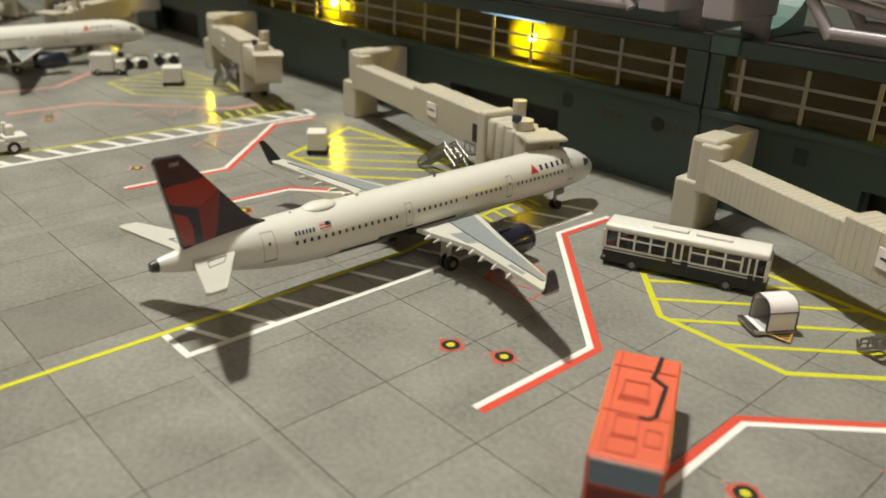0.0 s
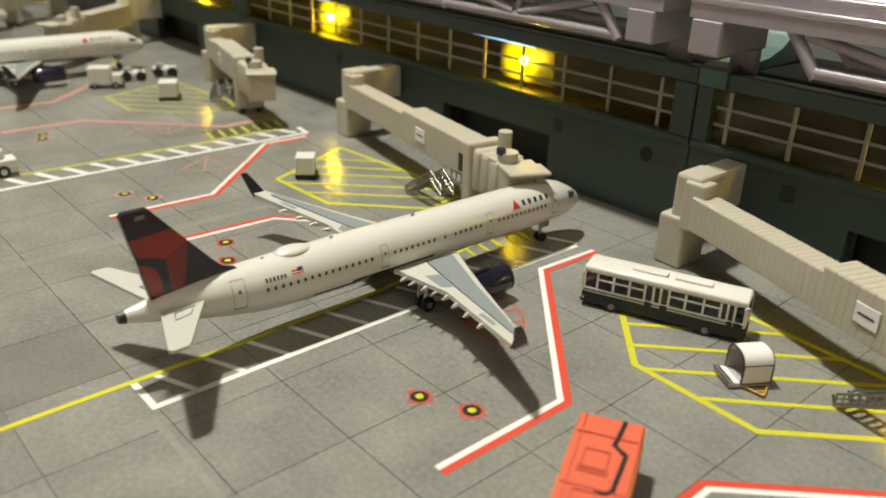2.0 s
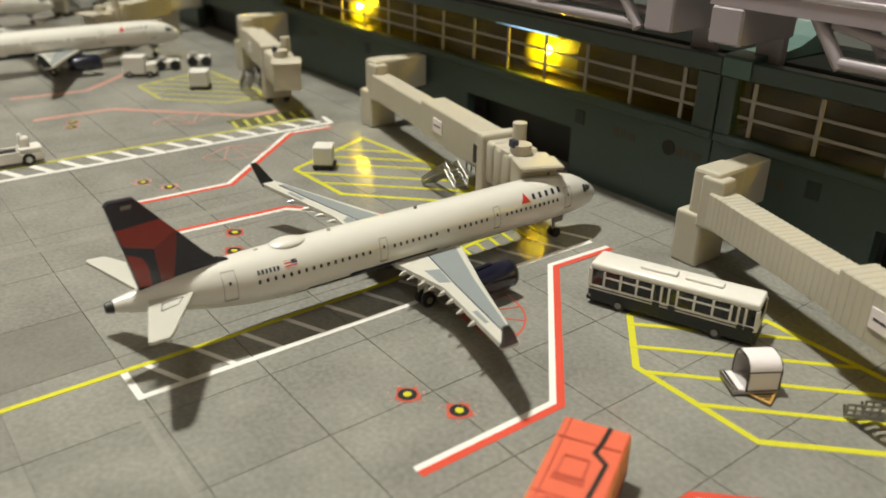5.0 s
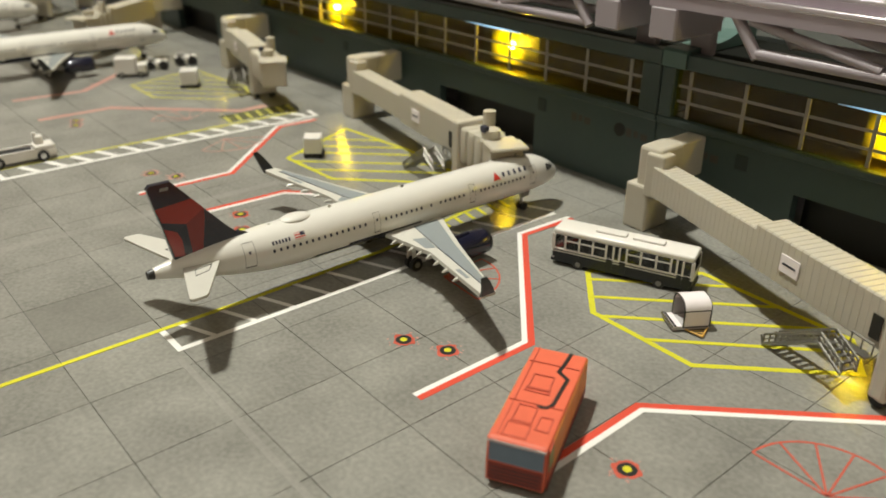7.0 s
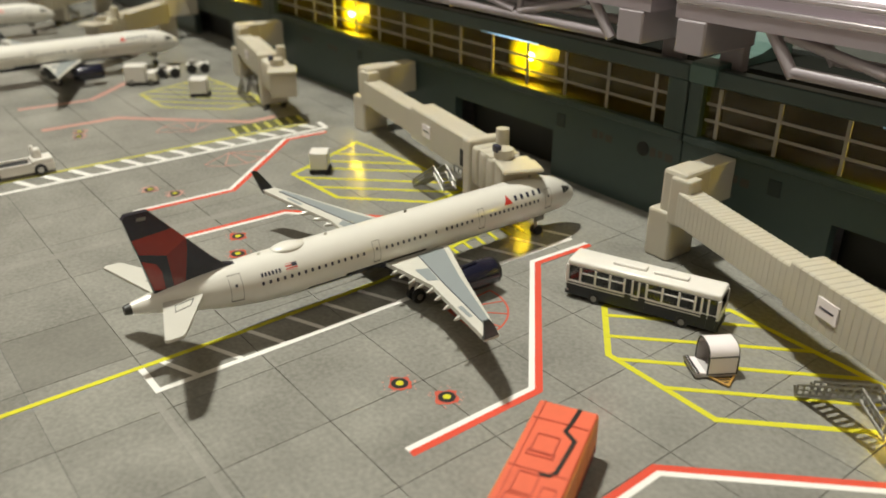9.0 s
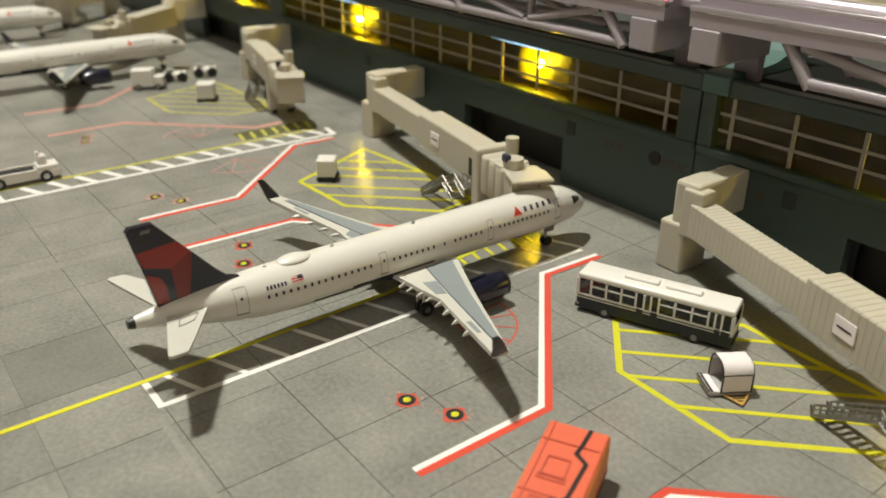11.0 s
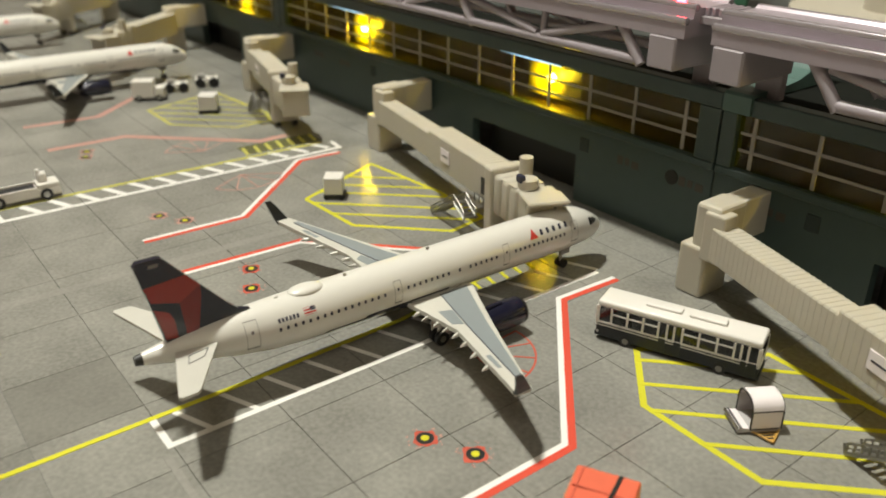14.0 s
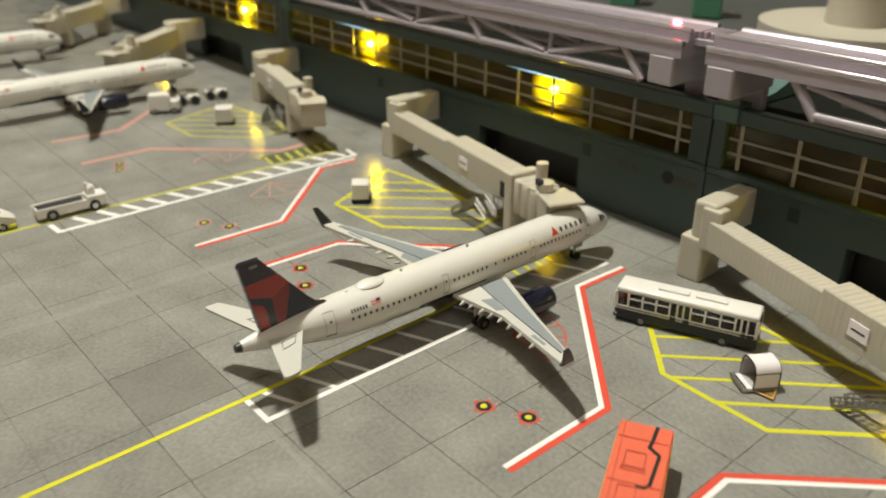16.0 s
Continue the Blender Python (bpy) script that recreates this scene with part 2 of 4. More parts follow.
def finish(bm, name, mats, smooth=False):
    bmesh.ops.recalc_face_normals(bm, faces=bm.faces)
    bmesh.ops.scale(bm, vec=(U, U, U), verts=bm.verts)
    me = bpy.data.meshes.new(name)
    bm.to_mesh(me)
    bm.free()
    for m in mats if isinstance(mats, (list, tuple)) else [mats]:
        me.materials.append(m)
    if smooth:
        me.polygons.foreach_set("use_smooth", [True] * len(me.polygons))
        me.set_sharp_from_angle(angle=radians(38))
    return me


def part(name, bm, mats, parent=None, label="", smooth=False):
    ob = new(name, finish(bm, name, mats, smooth))
    ob.parent = parent
    return tagged(ob, label)


def thing(name, label, category, at=(0, 0, 0), turn=0.0, group="", kind=""):
    ob = new(name)
    ob.empty_display_size = 0.005
    ob.matrix_basis = pose(at[0] * U, at[1] * U, at[2] * U, 0, 0, turn)
    return tagged(ob, label, category, group, kind)


def setting(name, bm, mats, label="", smooth=False):
    return tagged(part(name, bm, mats, None, label, smooth), category=name.split("_")[0], kind="structure")


def twin(ob, x=0.0, y=0.0, z=0.0, turn=0.0):
    """Another piece on the same mesh, beside its parent's other pieces."""
    o = new(ob.name.split(".")[0], ob.data)
    o.parent = ob.parent
    o.matrix_basis = pose(x * U, y * U, z * U, 0, 0, turn)
    return o


# ---- the room and the table ----
def build_room():
    x0, x1, y0, y1, z0, z1 = -1000, 760, -640, 860, -420, 1240
    setting("floor", box(B(), x0, x1, y0, y1, z0 - 30, z0), WOOD)
    setting("ceiling", box(B(), x0, x1, y0, y1, z1, z1 + 20), WALL_PAINT)
    setting("wall_west", box(B(), x0 - 40, x0, y0, y1, z0, z1), WALL_PAINT)
    setting("wall_east", box(B(), x1, x1 + 40, y0, y1, z0, z1), WALL_PAINT)
    setting("wall_south", box(B(), x0, x1, y0 - 40, y0, z0, z1), WALL_PAINT)
    setting("wall_north", box(B(), x0, x1, y1, y1 + 40, z0, z1), WALL_PAINT)
    t = thing("display_table", "brown wooden low table that carries the model airport", "table", (0, 0, -4.0))
    part("tabletop", box(B(), -720, 420, -330, 560, -26, 0, 3), WOOD, t)
    for x in (-690, 390):
        for y in (-300, 530):
            part("leg", box(B(), x - 25, x + 25, y - 25, y + 25, z0 + 4, -26, 3), WOOD, t)


build_room()

# ---- the apron mat ----
GX, GY, STEP_X, STEP_Y, GAP = 14.9, 1.55, 20.08, 19.42, 0.15
TOP = 0.0


def build_mat():
    base = setting("ground", box(B(), -700, 400, -310, 400, -3.99, -0.32), JOINT, "dark joints of a printed airport apron mat")
    slab = None
    rest = B()
    for i in range(-34, 18):
        for j in range(-12, 8):
            x, y = GX + STEP_X * i, GY + STEP_Y * j
            if -165 < x < 125 and -75 < y < 140:
                if slab is None:
                    slab = part("slab", box(B(), GAP / 2, STEP_X - GAP / 2, GAP / 2, STEP_Y - GAP / 2, -0.315, TOP), CONCRETE, base)
                    slab.matrix_basis = pose(x * U, y * U, 0)
                else:
                    piece = twin(slab, x, y)
                    if (i, j) == (-2, -1):
                        piece.data = piece.data.copy()
                        piece.data.materials[0] = STAIN
                        tagged(piece, "darker worn slab")
            else:
                box(rest, x + GAP / 2, x + STEP_X - GAP / 2, y + GAP / 2, y + STEP_Y - GAP / 2, -0.315, TOP)
    part("pale_seam", strip(B(), [(11, -0.2), (40, -0.6), (70, -1.2)], 1.3, -0.1, 0.03), SEAM, base, "pale seam in the print")
    part("pale_seam", strip(B(), [(-60.5, -60), (-58.5, 8), (-57, 60)], 3.0, -0.1, 0.02), SEAM, base, "pale seam in the print")
    tagged(part("far_slabs", rest, CONCRETE, base), kind="stuff")


L0, L1, L2, L3 = -0.1, 0.05, 0.09, 0.13  # the paint's foot and its layers


def markings(name, label):
    return thing(name, label, "marking", kind="structure")


def red_white(m, pts, side, red=RED_LINE):
    """A double line: red on one side of pts, white on the other."""
    red_w, white_w = 1.42, 1.14
    pts = [Vector(p) for p in pts]
    for name, sgn, w, paint in (("red_line", side, red_w, red), ("white_line", -side, white_w, WHITE_LINE)):
        line = []
        for i, p in enumerate(pts):
            d0 = (p - pts[i - 1]).normalized() if i else (pts[1] - p).normalized()
            d1 = (pts[i + 1] - p).normalized() if i + 1 < len(pts) else d0
            n = Vector((-(d0 + d1).y, (d0 + d1).x)).normalized()
            line.append(p + n * sgn * w / 2 / max(0.3, n.dot(Vector((-d1.y, d1.x)))))
        part(name, strip(B(), line, w, L0, L1), paint, m)


def target_mark(m, x, y):
    rnd = random.Random(int(x * 7 + y))
    patch = [(x + r * math.cos(2 * math.pi * q / 22), y + r * math.sin(2 * math.pi * q / 22)) for q, r in enumerate([rnd.uniform(0.85, 1.12) * min(2.45, 2.0 / max(abs(math.cos(2 * math.pi * q / 22 + 0.5)), abs(math.sin(2 * math.pi * q / 22 + 0.5)))) for q in range(22)])]
    part("red_patch", prism(B(), patch, L0, L1), PALE_RED if x < -70 else THIN_RED, m)
    for q in range(16):
        a, r = rnd.uniform(0, 6.28), rnd.uniform(2.3, 3.3)
        part("red_speck", disc(B(), x + r * math.cos(a), y + r * math.sin(a), rnd.uniform(0.12, 0.25), L0, L1, 6), PALE_RED, m)
    part("black_ring", disc(B(), x, y, 1.6, L0, L2), BLACK, m)
    part("yellow_dot", disc(B(), x, y, 0.72, L0, L3), YELLOW, m)


def fan_mark(m, x, y, r, a0, a1, spokes):
    paint = PALE_RED if x < -70 else THIN_RED
    part("arc", ring_strip(B(), x, y, r, 0.42, L0, L1, a0, a1), paint, m)
    for k in range(spokes):
        a = radians(a0 + (a1 - a0) * k / (spokes - 1))
        part("spoke", strip(B(), [(x, y), (x + r * math.cos(a), y + r * math.sin(a))], 0.34, L0, L2), paint, m)


def hatch_box(m, outline, yellow, stripes, w=1.25):
    part("border", strip(B(), outline + [outline[0]], w, L0, L1), yellow, m)
    for a, b in stripes:
        part("stripe", strip(B(), [a, b], w * 0.82, L0, L2), yellow, m)


def clip_line(poly, p, d):
    """The stretch of the line p + t d inside a convex polygon."""
    ts = []
    for (ax, ay), (bx, by) in zip(poly, poly[1:] + poly[:1]):
        ex, ey = bx - ax, by - ay
        den = d[0] * ey - d[1] * ex
        if abs(den) > 1e-6:
            t = ((ax - p[0]) * ey - (ay - p[1]) * ex) / den
            s = ((ax - p[0]) * d[1] - (ay - p[1]) * d[0]) / den
            if -1e-6 <= s <= 1 + 1e-6:
                ts.append(t)
    return [(p[0] + t * d[0], p[1] + t * d[1]) for t in (min(ts), max(ts))] if len(ts) > 1 else None


def build_markings():
    m = markings("stand_centre_line", "yellow lead-in line with a white hatched box beside it")
    part("yellow_line", strip(B(), [(0.2, -150), (-0.4, 20), (-1.4, 56), (-6.8, 88), (-8.0, 112)], 1.15, L0, L2), YELLOW, m)
    part("white_edge", strip(B(), [(-0.3, 1.2), (8.7, 1.2), (8.9, 50), (8.5, 82), (9.0, 105.5)], 1.25, L0, L1), WHITE_LINE, m)
    for k in range(12):
        y = 4.8 + 8.9 * k
        part("stripe", strip(B(), [(-0.6, y), (8.2, y + 3.8)], 1.05, L0, L1), WHITE_LINE, m)
    for k in range(6):
        y = 78 + 4.2 * k
        part("yellow_stripe", strip(B(), [(-6.4, y + 0.9), (-1.6, y)], 0.9, L0, L3), YELLOW, m)

    m = markings("far_stand_centre_line", "yellow and white ladder line of the neighbouring stand")
    part("yellow_line", strip(B(), [(-119, -60), (-118, 17), (-117, 53), (-115.5, 101)], 1.5, L0, L2), FAINT_YELLOW, m)
    part("white_edge", strip(B(), [(-116, -1), (-109, -0.5), (-108, 50), (-107, 104), (-114, 105)], 1.6, L0, L1), WHITE_LINE, m)
    for k in range(13):
        y = 6 + 7.6 * k
        part("stripe", strip(B(), [(-117, y), (-109, y + 3.6)], 1.9, L0, L1), WHITE_LINE, m)
    # dense yellow print, with the jet bridge's partial shadow in its colour
    part("olive_patch", prism(B(), [(-127.5, 76), (-118.6, 76), (-117.4, 103), (-126.5, 103)], L0, 0.03), OLIVE, m, "olive patch of dense yellow hatching with painted shadow")
    for k in range(7):
        y = 76 + 4.2 * k
        part("yellow_stripe", strip(B(), [(-125.6, y + 1.4), (-118.4, y)], 1.2, L0, L3), FAINT_YELLOW, m)

    m = markings("stand_edge_line", "double red and white stand boundary line")
    red_white(m, [(49.4, 26.8), (49.5, 54.45), (13.0, 89.3), (13.8, 106.5)], -1)
    m = markings("next_stand_edge_line", "double red and white boundary of the next stand")
    red_white(m, [(77.2, 27.0), (76.6, 54.6), (118, 96.5), (118, 112)], 1)
    m = markings("left_stand_edge_line", "double red and white stand boundary line")
    red_white(m, [(-50.6, 26.6), (-49.2, 57.4), (-14, 91)], 1)
    m = markings("far_stand_edge_line", "double red and white stand boundary line")
    red_white(m, [(-73.6, 25.5), (-72.8, 53.0), (-104.0, 87.0), (-103.2, 101.5)], -1)
    m = markings("faded_stand_edge_line", "faded pink stand boundary line far along the apron")
    part("red_line", strip(B(), [(-163.2, 24.6), (-162.8, 50.2), (-129.3, 85.5), (-129.7, 96)], 2.8, L0, L1), PALE_RED, m)
    m = markings("farther_stand_edge_line", "faded pink stand boundary line far along the apron")
    part("red_line", strip(B(), [(-195.2, 24.3), (-192.8, 50.1), (-222, 82)], 2.6, L0, L1), PALE_RED, m)
    m = markings("distant_stand_edge_line", "faded pink stand boundary line far along the apron")
    part("red_line", strip(B(), [(-300, 40), (-290, 66), (-262, 98)], 3.0, L0, L1), PALE_RED, m)

    for name, spots in (("tie_down_marks", ((33.3, 36.4), (41.7, 40.6))), ("left_tie_down_marks", ((-42.7, 40.7), (-33.6, 36.4))), ("next_tie_down_mark", ((85.1, 40.3),)), ("far_tie_down_marks", ((-87.0, 34.5), (-79.8, 39.1))), ("distant_tie_down_marks", ((-154.2, 34.7), (-148.8, 32.9)))):
        m = markings(name, "round black and yellow tie-down marks on red patches")
        for x, y in spots:
            target_mark(m, x, y)

    m = markings("engine_fan_mark", "thin red fan-shaped clearance marking")
    fan_mark(m, 18.0, 59.5, 12.6, -5, 95, 5)
    m = markings("next_fan_mark", "thin red fan-shaped clearance marking")
    fan_mark(m, 107.9, 58.6, 12.6, 45, 178, 6)
    m = markings("far_fan_mark", "thin red fan-shaped clearance marking")
    fan_mark(m, -103, 66, 12.6, -60, 60, 5)
    m = markings("distant_fan_mark", "thin red fan-shaped clearance marking")
    fan_mark(m, -131, 66, 12.6, 120, 240, 5)

    near = [(36.8, 86.8), (50.0, 73.3), (74.6, 72.6), (96.5, 94.3), (89.5, 104.6), (54.3, 106.2)]
    far = [(-(x + 0.2) - 0.4, y) for x, y in near]
    for name, poly, mat, d in (("equipment_area", near, YELLOW, (1, 1.0)), ("left_equipment_area", [(-73.3, 72.6), (-49.5, 73.6), (-30.5, 92.4), (-32.5, 104.5), (-55.0, 106.5), (-86.8, 103.6)], YELLOW, (1, 1.0)), ("far_equipment_area", [(-189.4, 68), (-166.6, 68.2), (-149, 85.9), (-149.3, 99.4), (-158.7, 103), (-199, 99.5)], FAINT_YELLOW, (1, 1.0))):
        m = markings(name, "yellow hatched no-parking area painted on the apron")
        if poly is near:
            starts, y, d = [74.7 - 11.7 * k for k in range(1, 6)], 72.7, (1, 0.96)
        elif mat is YELLOW:
            starts, y, d = [-98.9, -89.2, -80.4, -68.9, -59.4], 73.6, (1, 1.05)
        else:
            starts, y, d = [-166.6 - 9.5 * k for k in range(1, 6)], 68.2, (1, 1.05)
        lines = [seg for seg in (clip_line(poly, (x, y), d) for x in starts) if seg and math.dist(*seg) > 5]
        hatch_box(m, poly, mat, lines, 1.3)


build_mat()
build_markings()


# ---- the terminal ----
Y0 = 133.5


def build_terminal():
    joints = [-637.0, -419.0, -200.5, 18.0, 236.5]
    dark = thing("terminal_building", "dark teal plastic model terminal with lit tinted windows", "building", kind="structure")
    doors = ((-72.0, -26.5), (58.5, 104.0), (-290.0, -245.0))
    for a, b in zip(joints, joints[1:]):
        cuts = sorted((p, q) for p, q in doors if a < p < b)
        bm = B()
        xs = [a + 0.25]
        for p, q in cuts:
            box(bm, xs[-1], p, Y0, Y0 + 3, 0, 13.6)
            xs.append(q)
        box(bm, xs[-1], b - 0.25, Y0, Y0 + 3, 0, 13.6)
        box(bm, a + 0.25, b - 0.25, Y0, Y0 + 3, 13.6, 22.0)
        part("lower_wall", bm, TEAL, dark)
        # near-black lining and back sheet carry the doorway's shade in their colour
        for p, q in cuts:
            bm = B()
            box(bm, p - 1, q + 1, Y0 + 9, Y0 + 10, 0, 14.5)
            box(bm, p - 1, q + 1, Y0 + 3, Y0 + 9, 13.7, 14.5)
            part("doorway", bm, OPENING_DARK, dark)
            part("roller_door", box(B(), p + 1, q - 1, Y0 + 7.2, Y0 + 7.8, 0.1, 13.0), OPENING_DARK, dark)
        x0, x1 = a + 4.1, b - 6.1
        part("sill", box(B(), a + 0.25, b - 0.25, Y0 - 0.9, Y0 + 3, 22.0, 24.0, 0.3), TEAL, dark)
        part("lintel", box(B(), a + 0.25, b - 0.25, Y0 - 0.6, Y0 + 3, 37.0, 41.0, 0.3), TEAL, dark)
        part("pillar", box(B(), a + 0.25, x0, Y0 - 0.6, Y0 + 3, 24.0, 37.0, 0.2), TEAL, dark)
        part("pillar", box(B(), x1, b - 0.25, Y0 - 0.6, Y0 + 3, 24.0, 37.0, 0.2), TEAL, dark)
        pane = part("window", box(B(), x0, x1, Y0 + 1.2, Y0 + 1.5, 24.0, 37.0), WINDOW_GLASS, dark, "brown tinted window band")
        n = int((x1 - x0) / 15.6)
        for k in range(n):
            x = x0 + 4.0 + 15.6 * k if a > 0 else x1 - 4.6 - 15.6 * k
            part("mullion", box(B(), x - 0.45, x + 0.45, Y0 + 0.8, Y0 + 1.19, 24.3, 36.4), MULLION, pane)
        for z in (28.4, 32.4):
            part("rail", box(B(), x0 + 0.6, x1 - 0.6, Y0 + 0.85, Y0 + 1.17, z - 0.33, z + 0.33), MULLION, pane)
        bm = B()
        box(bm, a + 1, b - 1, Y0 + 14, Y0 + 15, 22, 40)
        box(bm, a + 1, b - 1, Y0 + 3, Y0 + 14, 22, 23)
        box(bm, a + 1, b - 1, Y0 + 3, Y0 + 14, 38.5, 39.5)
        part("interior", bm, BROWN_DARK, dark)
        # added black strip: the viaduct's shade on the roof is in its colour
        part("roof_trough", box(B(), a, b, Y0 + 3.1, Y0 + 34, 39.6, 40.2), ROOF_SHADE, dark, "black strip painted as the shade under the rail viaduct")
        part("roof", box(B(), a, b, Y0 + 34, Y0 + 190, 39.6, 41.2), ROOF, dark)
        # corner block on each joint, with a pale top that runs back and curves up
        bm = B()
        prism(bm, [(Y0 - 1.3, 37.2), (Y0 + 3.0, 37.2), (Y0 + 3.0, 40.3), (Y0 + 30, 40.3), (Y0 + 30, 50.0), (Y0 + 26, 46.6), (Y0 + 22, 44.2), (Y0 + 17, 42.6), (Y0 + 12, 42.1), (Y0 + 1, 42.0), (Y0 - 0.7, 41.8), (Y0 - 1.3, 41.2)], a + 0.3, a + 7.4, Matrix(((0, 0, 1, 0), (1, 0, 0, 0), (0, 1, 0, 0), (0, 0, 0, 1))))
        part("corner_cap", bm, TEAL_PALE, dark, "pale teal curved cap")
        part("groove", box(B(), a - 0.2, a + 0.2, Y0 + 0.4, Y0 + 2, 0, 41), TEAL_DARK, dark)
    part("side_wall", box(B(), -640, -639.5, Y0, Y0 + 190, 0, 39.6), TEAL, dark)
    for x, z in ((-23.7, 17.2), (44.0, 17.5), (-130, 17.2)):
        v = part("vent", box(B(), x - 1.7, x + 1.7, Y0 - 0.25, Y0 + 0.5, z - 2.0, z + 2.0, 0.2), TEAL_DARK, dark)
    port = B()
    tube(port, (6.2, Y0 - 0.2, 16.8), (6.2, Y0 + 0.4, 16.8), 1.9, 20)
    part("porthole", port, OPENING_DARK, dark)
    for x in (-8, 12, 34, -150, -100, -170):
        for k, (dx, w) in enumerate(((-3.6, 1.9), (-1.0, 1.5), (1.3, 2.3))):
            part("faded_sign_bar", box(B(), x + dx, x + dx + w, Y0 - 0.06, Y0 + 0.4, 15.4 + 0.3 * (k % 2), 17.8 - 0.2 * k), RUST_PRINT, dark)
    # lamps behind the windows
    for x, z in ((-362.0, 29.5), (-248.5, 29.5), (-143.3, 30.0), (-43.2, 31.2), (80.0, 31.2), (186.0, 31.2)):
        led = thing("window_lamp", "small bright yellow lamp glowing behind the tinted window", "lamp", (x, Y0 + 5.5, z), group="lamps along the terminal windows")
        bm = B()
        bmesh.ops.create_uvsphere(bm, u_segments=12, v_segments=8, radius=1.3)
        part("bulb", bm, LED_GLOW, led, smooth=True)
        # added glowing panel behind the bulb, in place of the film's halo
        df = B()
        box(df, -12.0, 10.0, 2.2, 2.6, -6.6, 5.4, 0.15)
        part("diffuser", df, LED_HALO, led, "glowing panel added as the yellow halo round the lamp", smooth=True)
        # added strip proud of the lintel; its glow stands for the glint
        part("light_slot", box(B(), -15.5, 9.5, -6.24, -6.0, 36.95 - z, 37.3 - z), GLINT_GLOW, led, "glowing strip painted as a bluish glint on the lintel")
        tb = B()
        tube(tb, (0, 2.6, 0), (0, 8.6, 0), 0.9)
        part("holder", tb, BROWN_DARK, led)


build_terminal()


# ---- the elevated rail on the roof ----
def truss(name, x0, x1, end_sign):
    t = thing(name, "lilac-grey plastic elevated rail viaduct with silver track edges", "viaduct", ((x0 + x1) / 2, 121.0, 46.5))
    cx = (x0 + x1) / 2
    a, b = x0 - cx, x1 - cx
    prof = [(0, 7.2), (0, 10.9), (0.7, 11.2), (2.6, 11.2), (2.6, 13.3), (3.1, 13.9), (4.4, 13.9), (5.0, 13.3), (14.5, 13.3), (15.1, 13.9), (16.4, 13.9), (16.9, 13.3), (16.9, 11.2), (19.0, 11.2), (19.5, 10.9), (19.5, 7.2)]
    part("deck", loft(B(), [[Vector((x, y, z)) for y, z in prof] for x in (a, b)]), RAIL, t, "silver track deck with raised shiny edges")
    for y, z, r in ((0.5, 10.9, 0.85), (3.4, 13.5, 0.85), (15.75, 13.5, 0.7)):
        part("rail_edge", tube(B(), (a - 0.05, y, z), (b + 0.05, y, z), r, 14), RAIL_EDGE, t, "polished silver rail edge", smooth=True)
    # bays of one steep strut and two long diagonals that meet at a short post
    bay = 61.0
    first = b - 18.6 if end_sign > 0 else a + 22.5
    tops = [first - bay * k if end_sign > 0 else first + bay * k for k in range(int((b - a) / bay))]
    for y in (1.6, 17.9):
        low, high = (a + 3, tops[0] + 5.6) if end_sign > 0 else (tops[0] + 5.6, b - 3)
        part("bottom_chord", tube(B(), (low, y, 0.2), (high, y, 0.2), 1.25, 12), LILAC, t, smooth=True)
        for x in tops:
            part("strut", tube(B(), (x, y, 7.6), (x + 6.4, y, -0.7), 1.3, 12), LILAC, t, smooth=True)
        for x in tops[1:] if end_sign > 0 else tops[:-1]:
            part("diagonal", tube(B(), (x + 3.5, y, 7.0), (x + 33, y, 1.3), 1.1, 10), LILAC, t, smooth=True)
            part("diagonal", tube(B(), (x + 35, y, 1.3), (x + bay - 1.5, y, 7.2), 1.1, 10), LILAC, t, smooth=True)
            part("post", tube(B(), (x + 35, y + 0.6, 7.6), (x + 34, y + 0.6, 0.8), 0.95, 10), LILAC, t, smooth=True)
    for x in ([a + 4.5] if end_sign < 0 else [b - 5.5]):
        part("pier", box(B(), x - 3.8, x + 3.8, -0.3, 19.8, -0.3, 7.15, 0.4), LILAC, t)
    for x in (a + 4.5, b - 5.5):
        part("pier_foot", box(B(), x - 3.2, x + 3.2, 17.0, 19.5, -6.3, -0.2, 0.3), LILAC, t)
    return t


truss("rail_viaduct", -420.0, 13.6, 1)
truss("rail_viaduct", 20.5, 330.0, -1)
warn = thing("red_warning_light", "small red warning light glowing on the silver rail", "light", (9.0, 124.6, 60.8))
bm = B()
box(bm, -1.2, 1.2, -0.6, 0.8, 0.0, 1.6, 0.4)
part("lens", bm, RED_GLOW, warn)
hinge = thing("rail_joint", "grey toothed coupling between two rail sections", "coupling", (17.0, 131.0, 58.0))
for k in range(4):
    part("tooth", box(B(), -3.2 + 1.7 * k, -2.2 + 1.7 * k, -4, 4, 0.2, 2.0, 0.2), RAIL, hinge)
part("plate", box(B(), -4.5, 4.5, -5, 5, -1.6, 0.2, 0.2), LILAC, hinge)


# ---- things on the roof ----
tower = thing("tower_base", "beige plastic round tower foot on the grey roof", "tower", (0, 250, 41.2))
bm = B()
disc(bm, 0, 0, 33, 0, 3.4, 48)
part("foot", bm, BEIGE, tower, smooth=True)
bm = B()
disc(bm, 0, 0, 10.5, 3.4, 80, 32)
part("column", bm, BEIGE, tower, smooth=True)
for x, y in ((-53, 238), (-92, 236), (-150, 236)):
    g = thing("roof_unit", "plain green plastic block standing on the roof", "block", (x, y, 41.2), 30, group="green blocks on the roof")
    part("body", box(B(), -5.5, 5.5, -5.5, 5.5, 0, 24, 0.6), GREEN, g)

crate = thing("storage_box", "plain white cardboard storage box behind the terminal", "box", (60, 400, 0))
part("body", box(B(), -150, 130, -30, 30, 0, 66, 1.0), PAPER, crate)
part("lid", box(B(), -152, 132, -32, 32, 66, 74, 1.0), PAPER, crate)
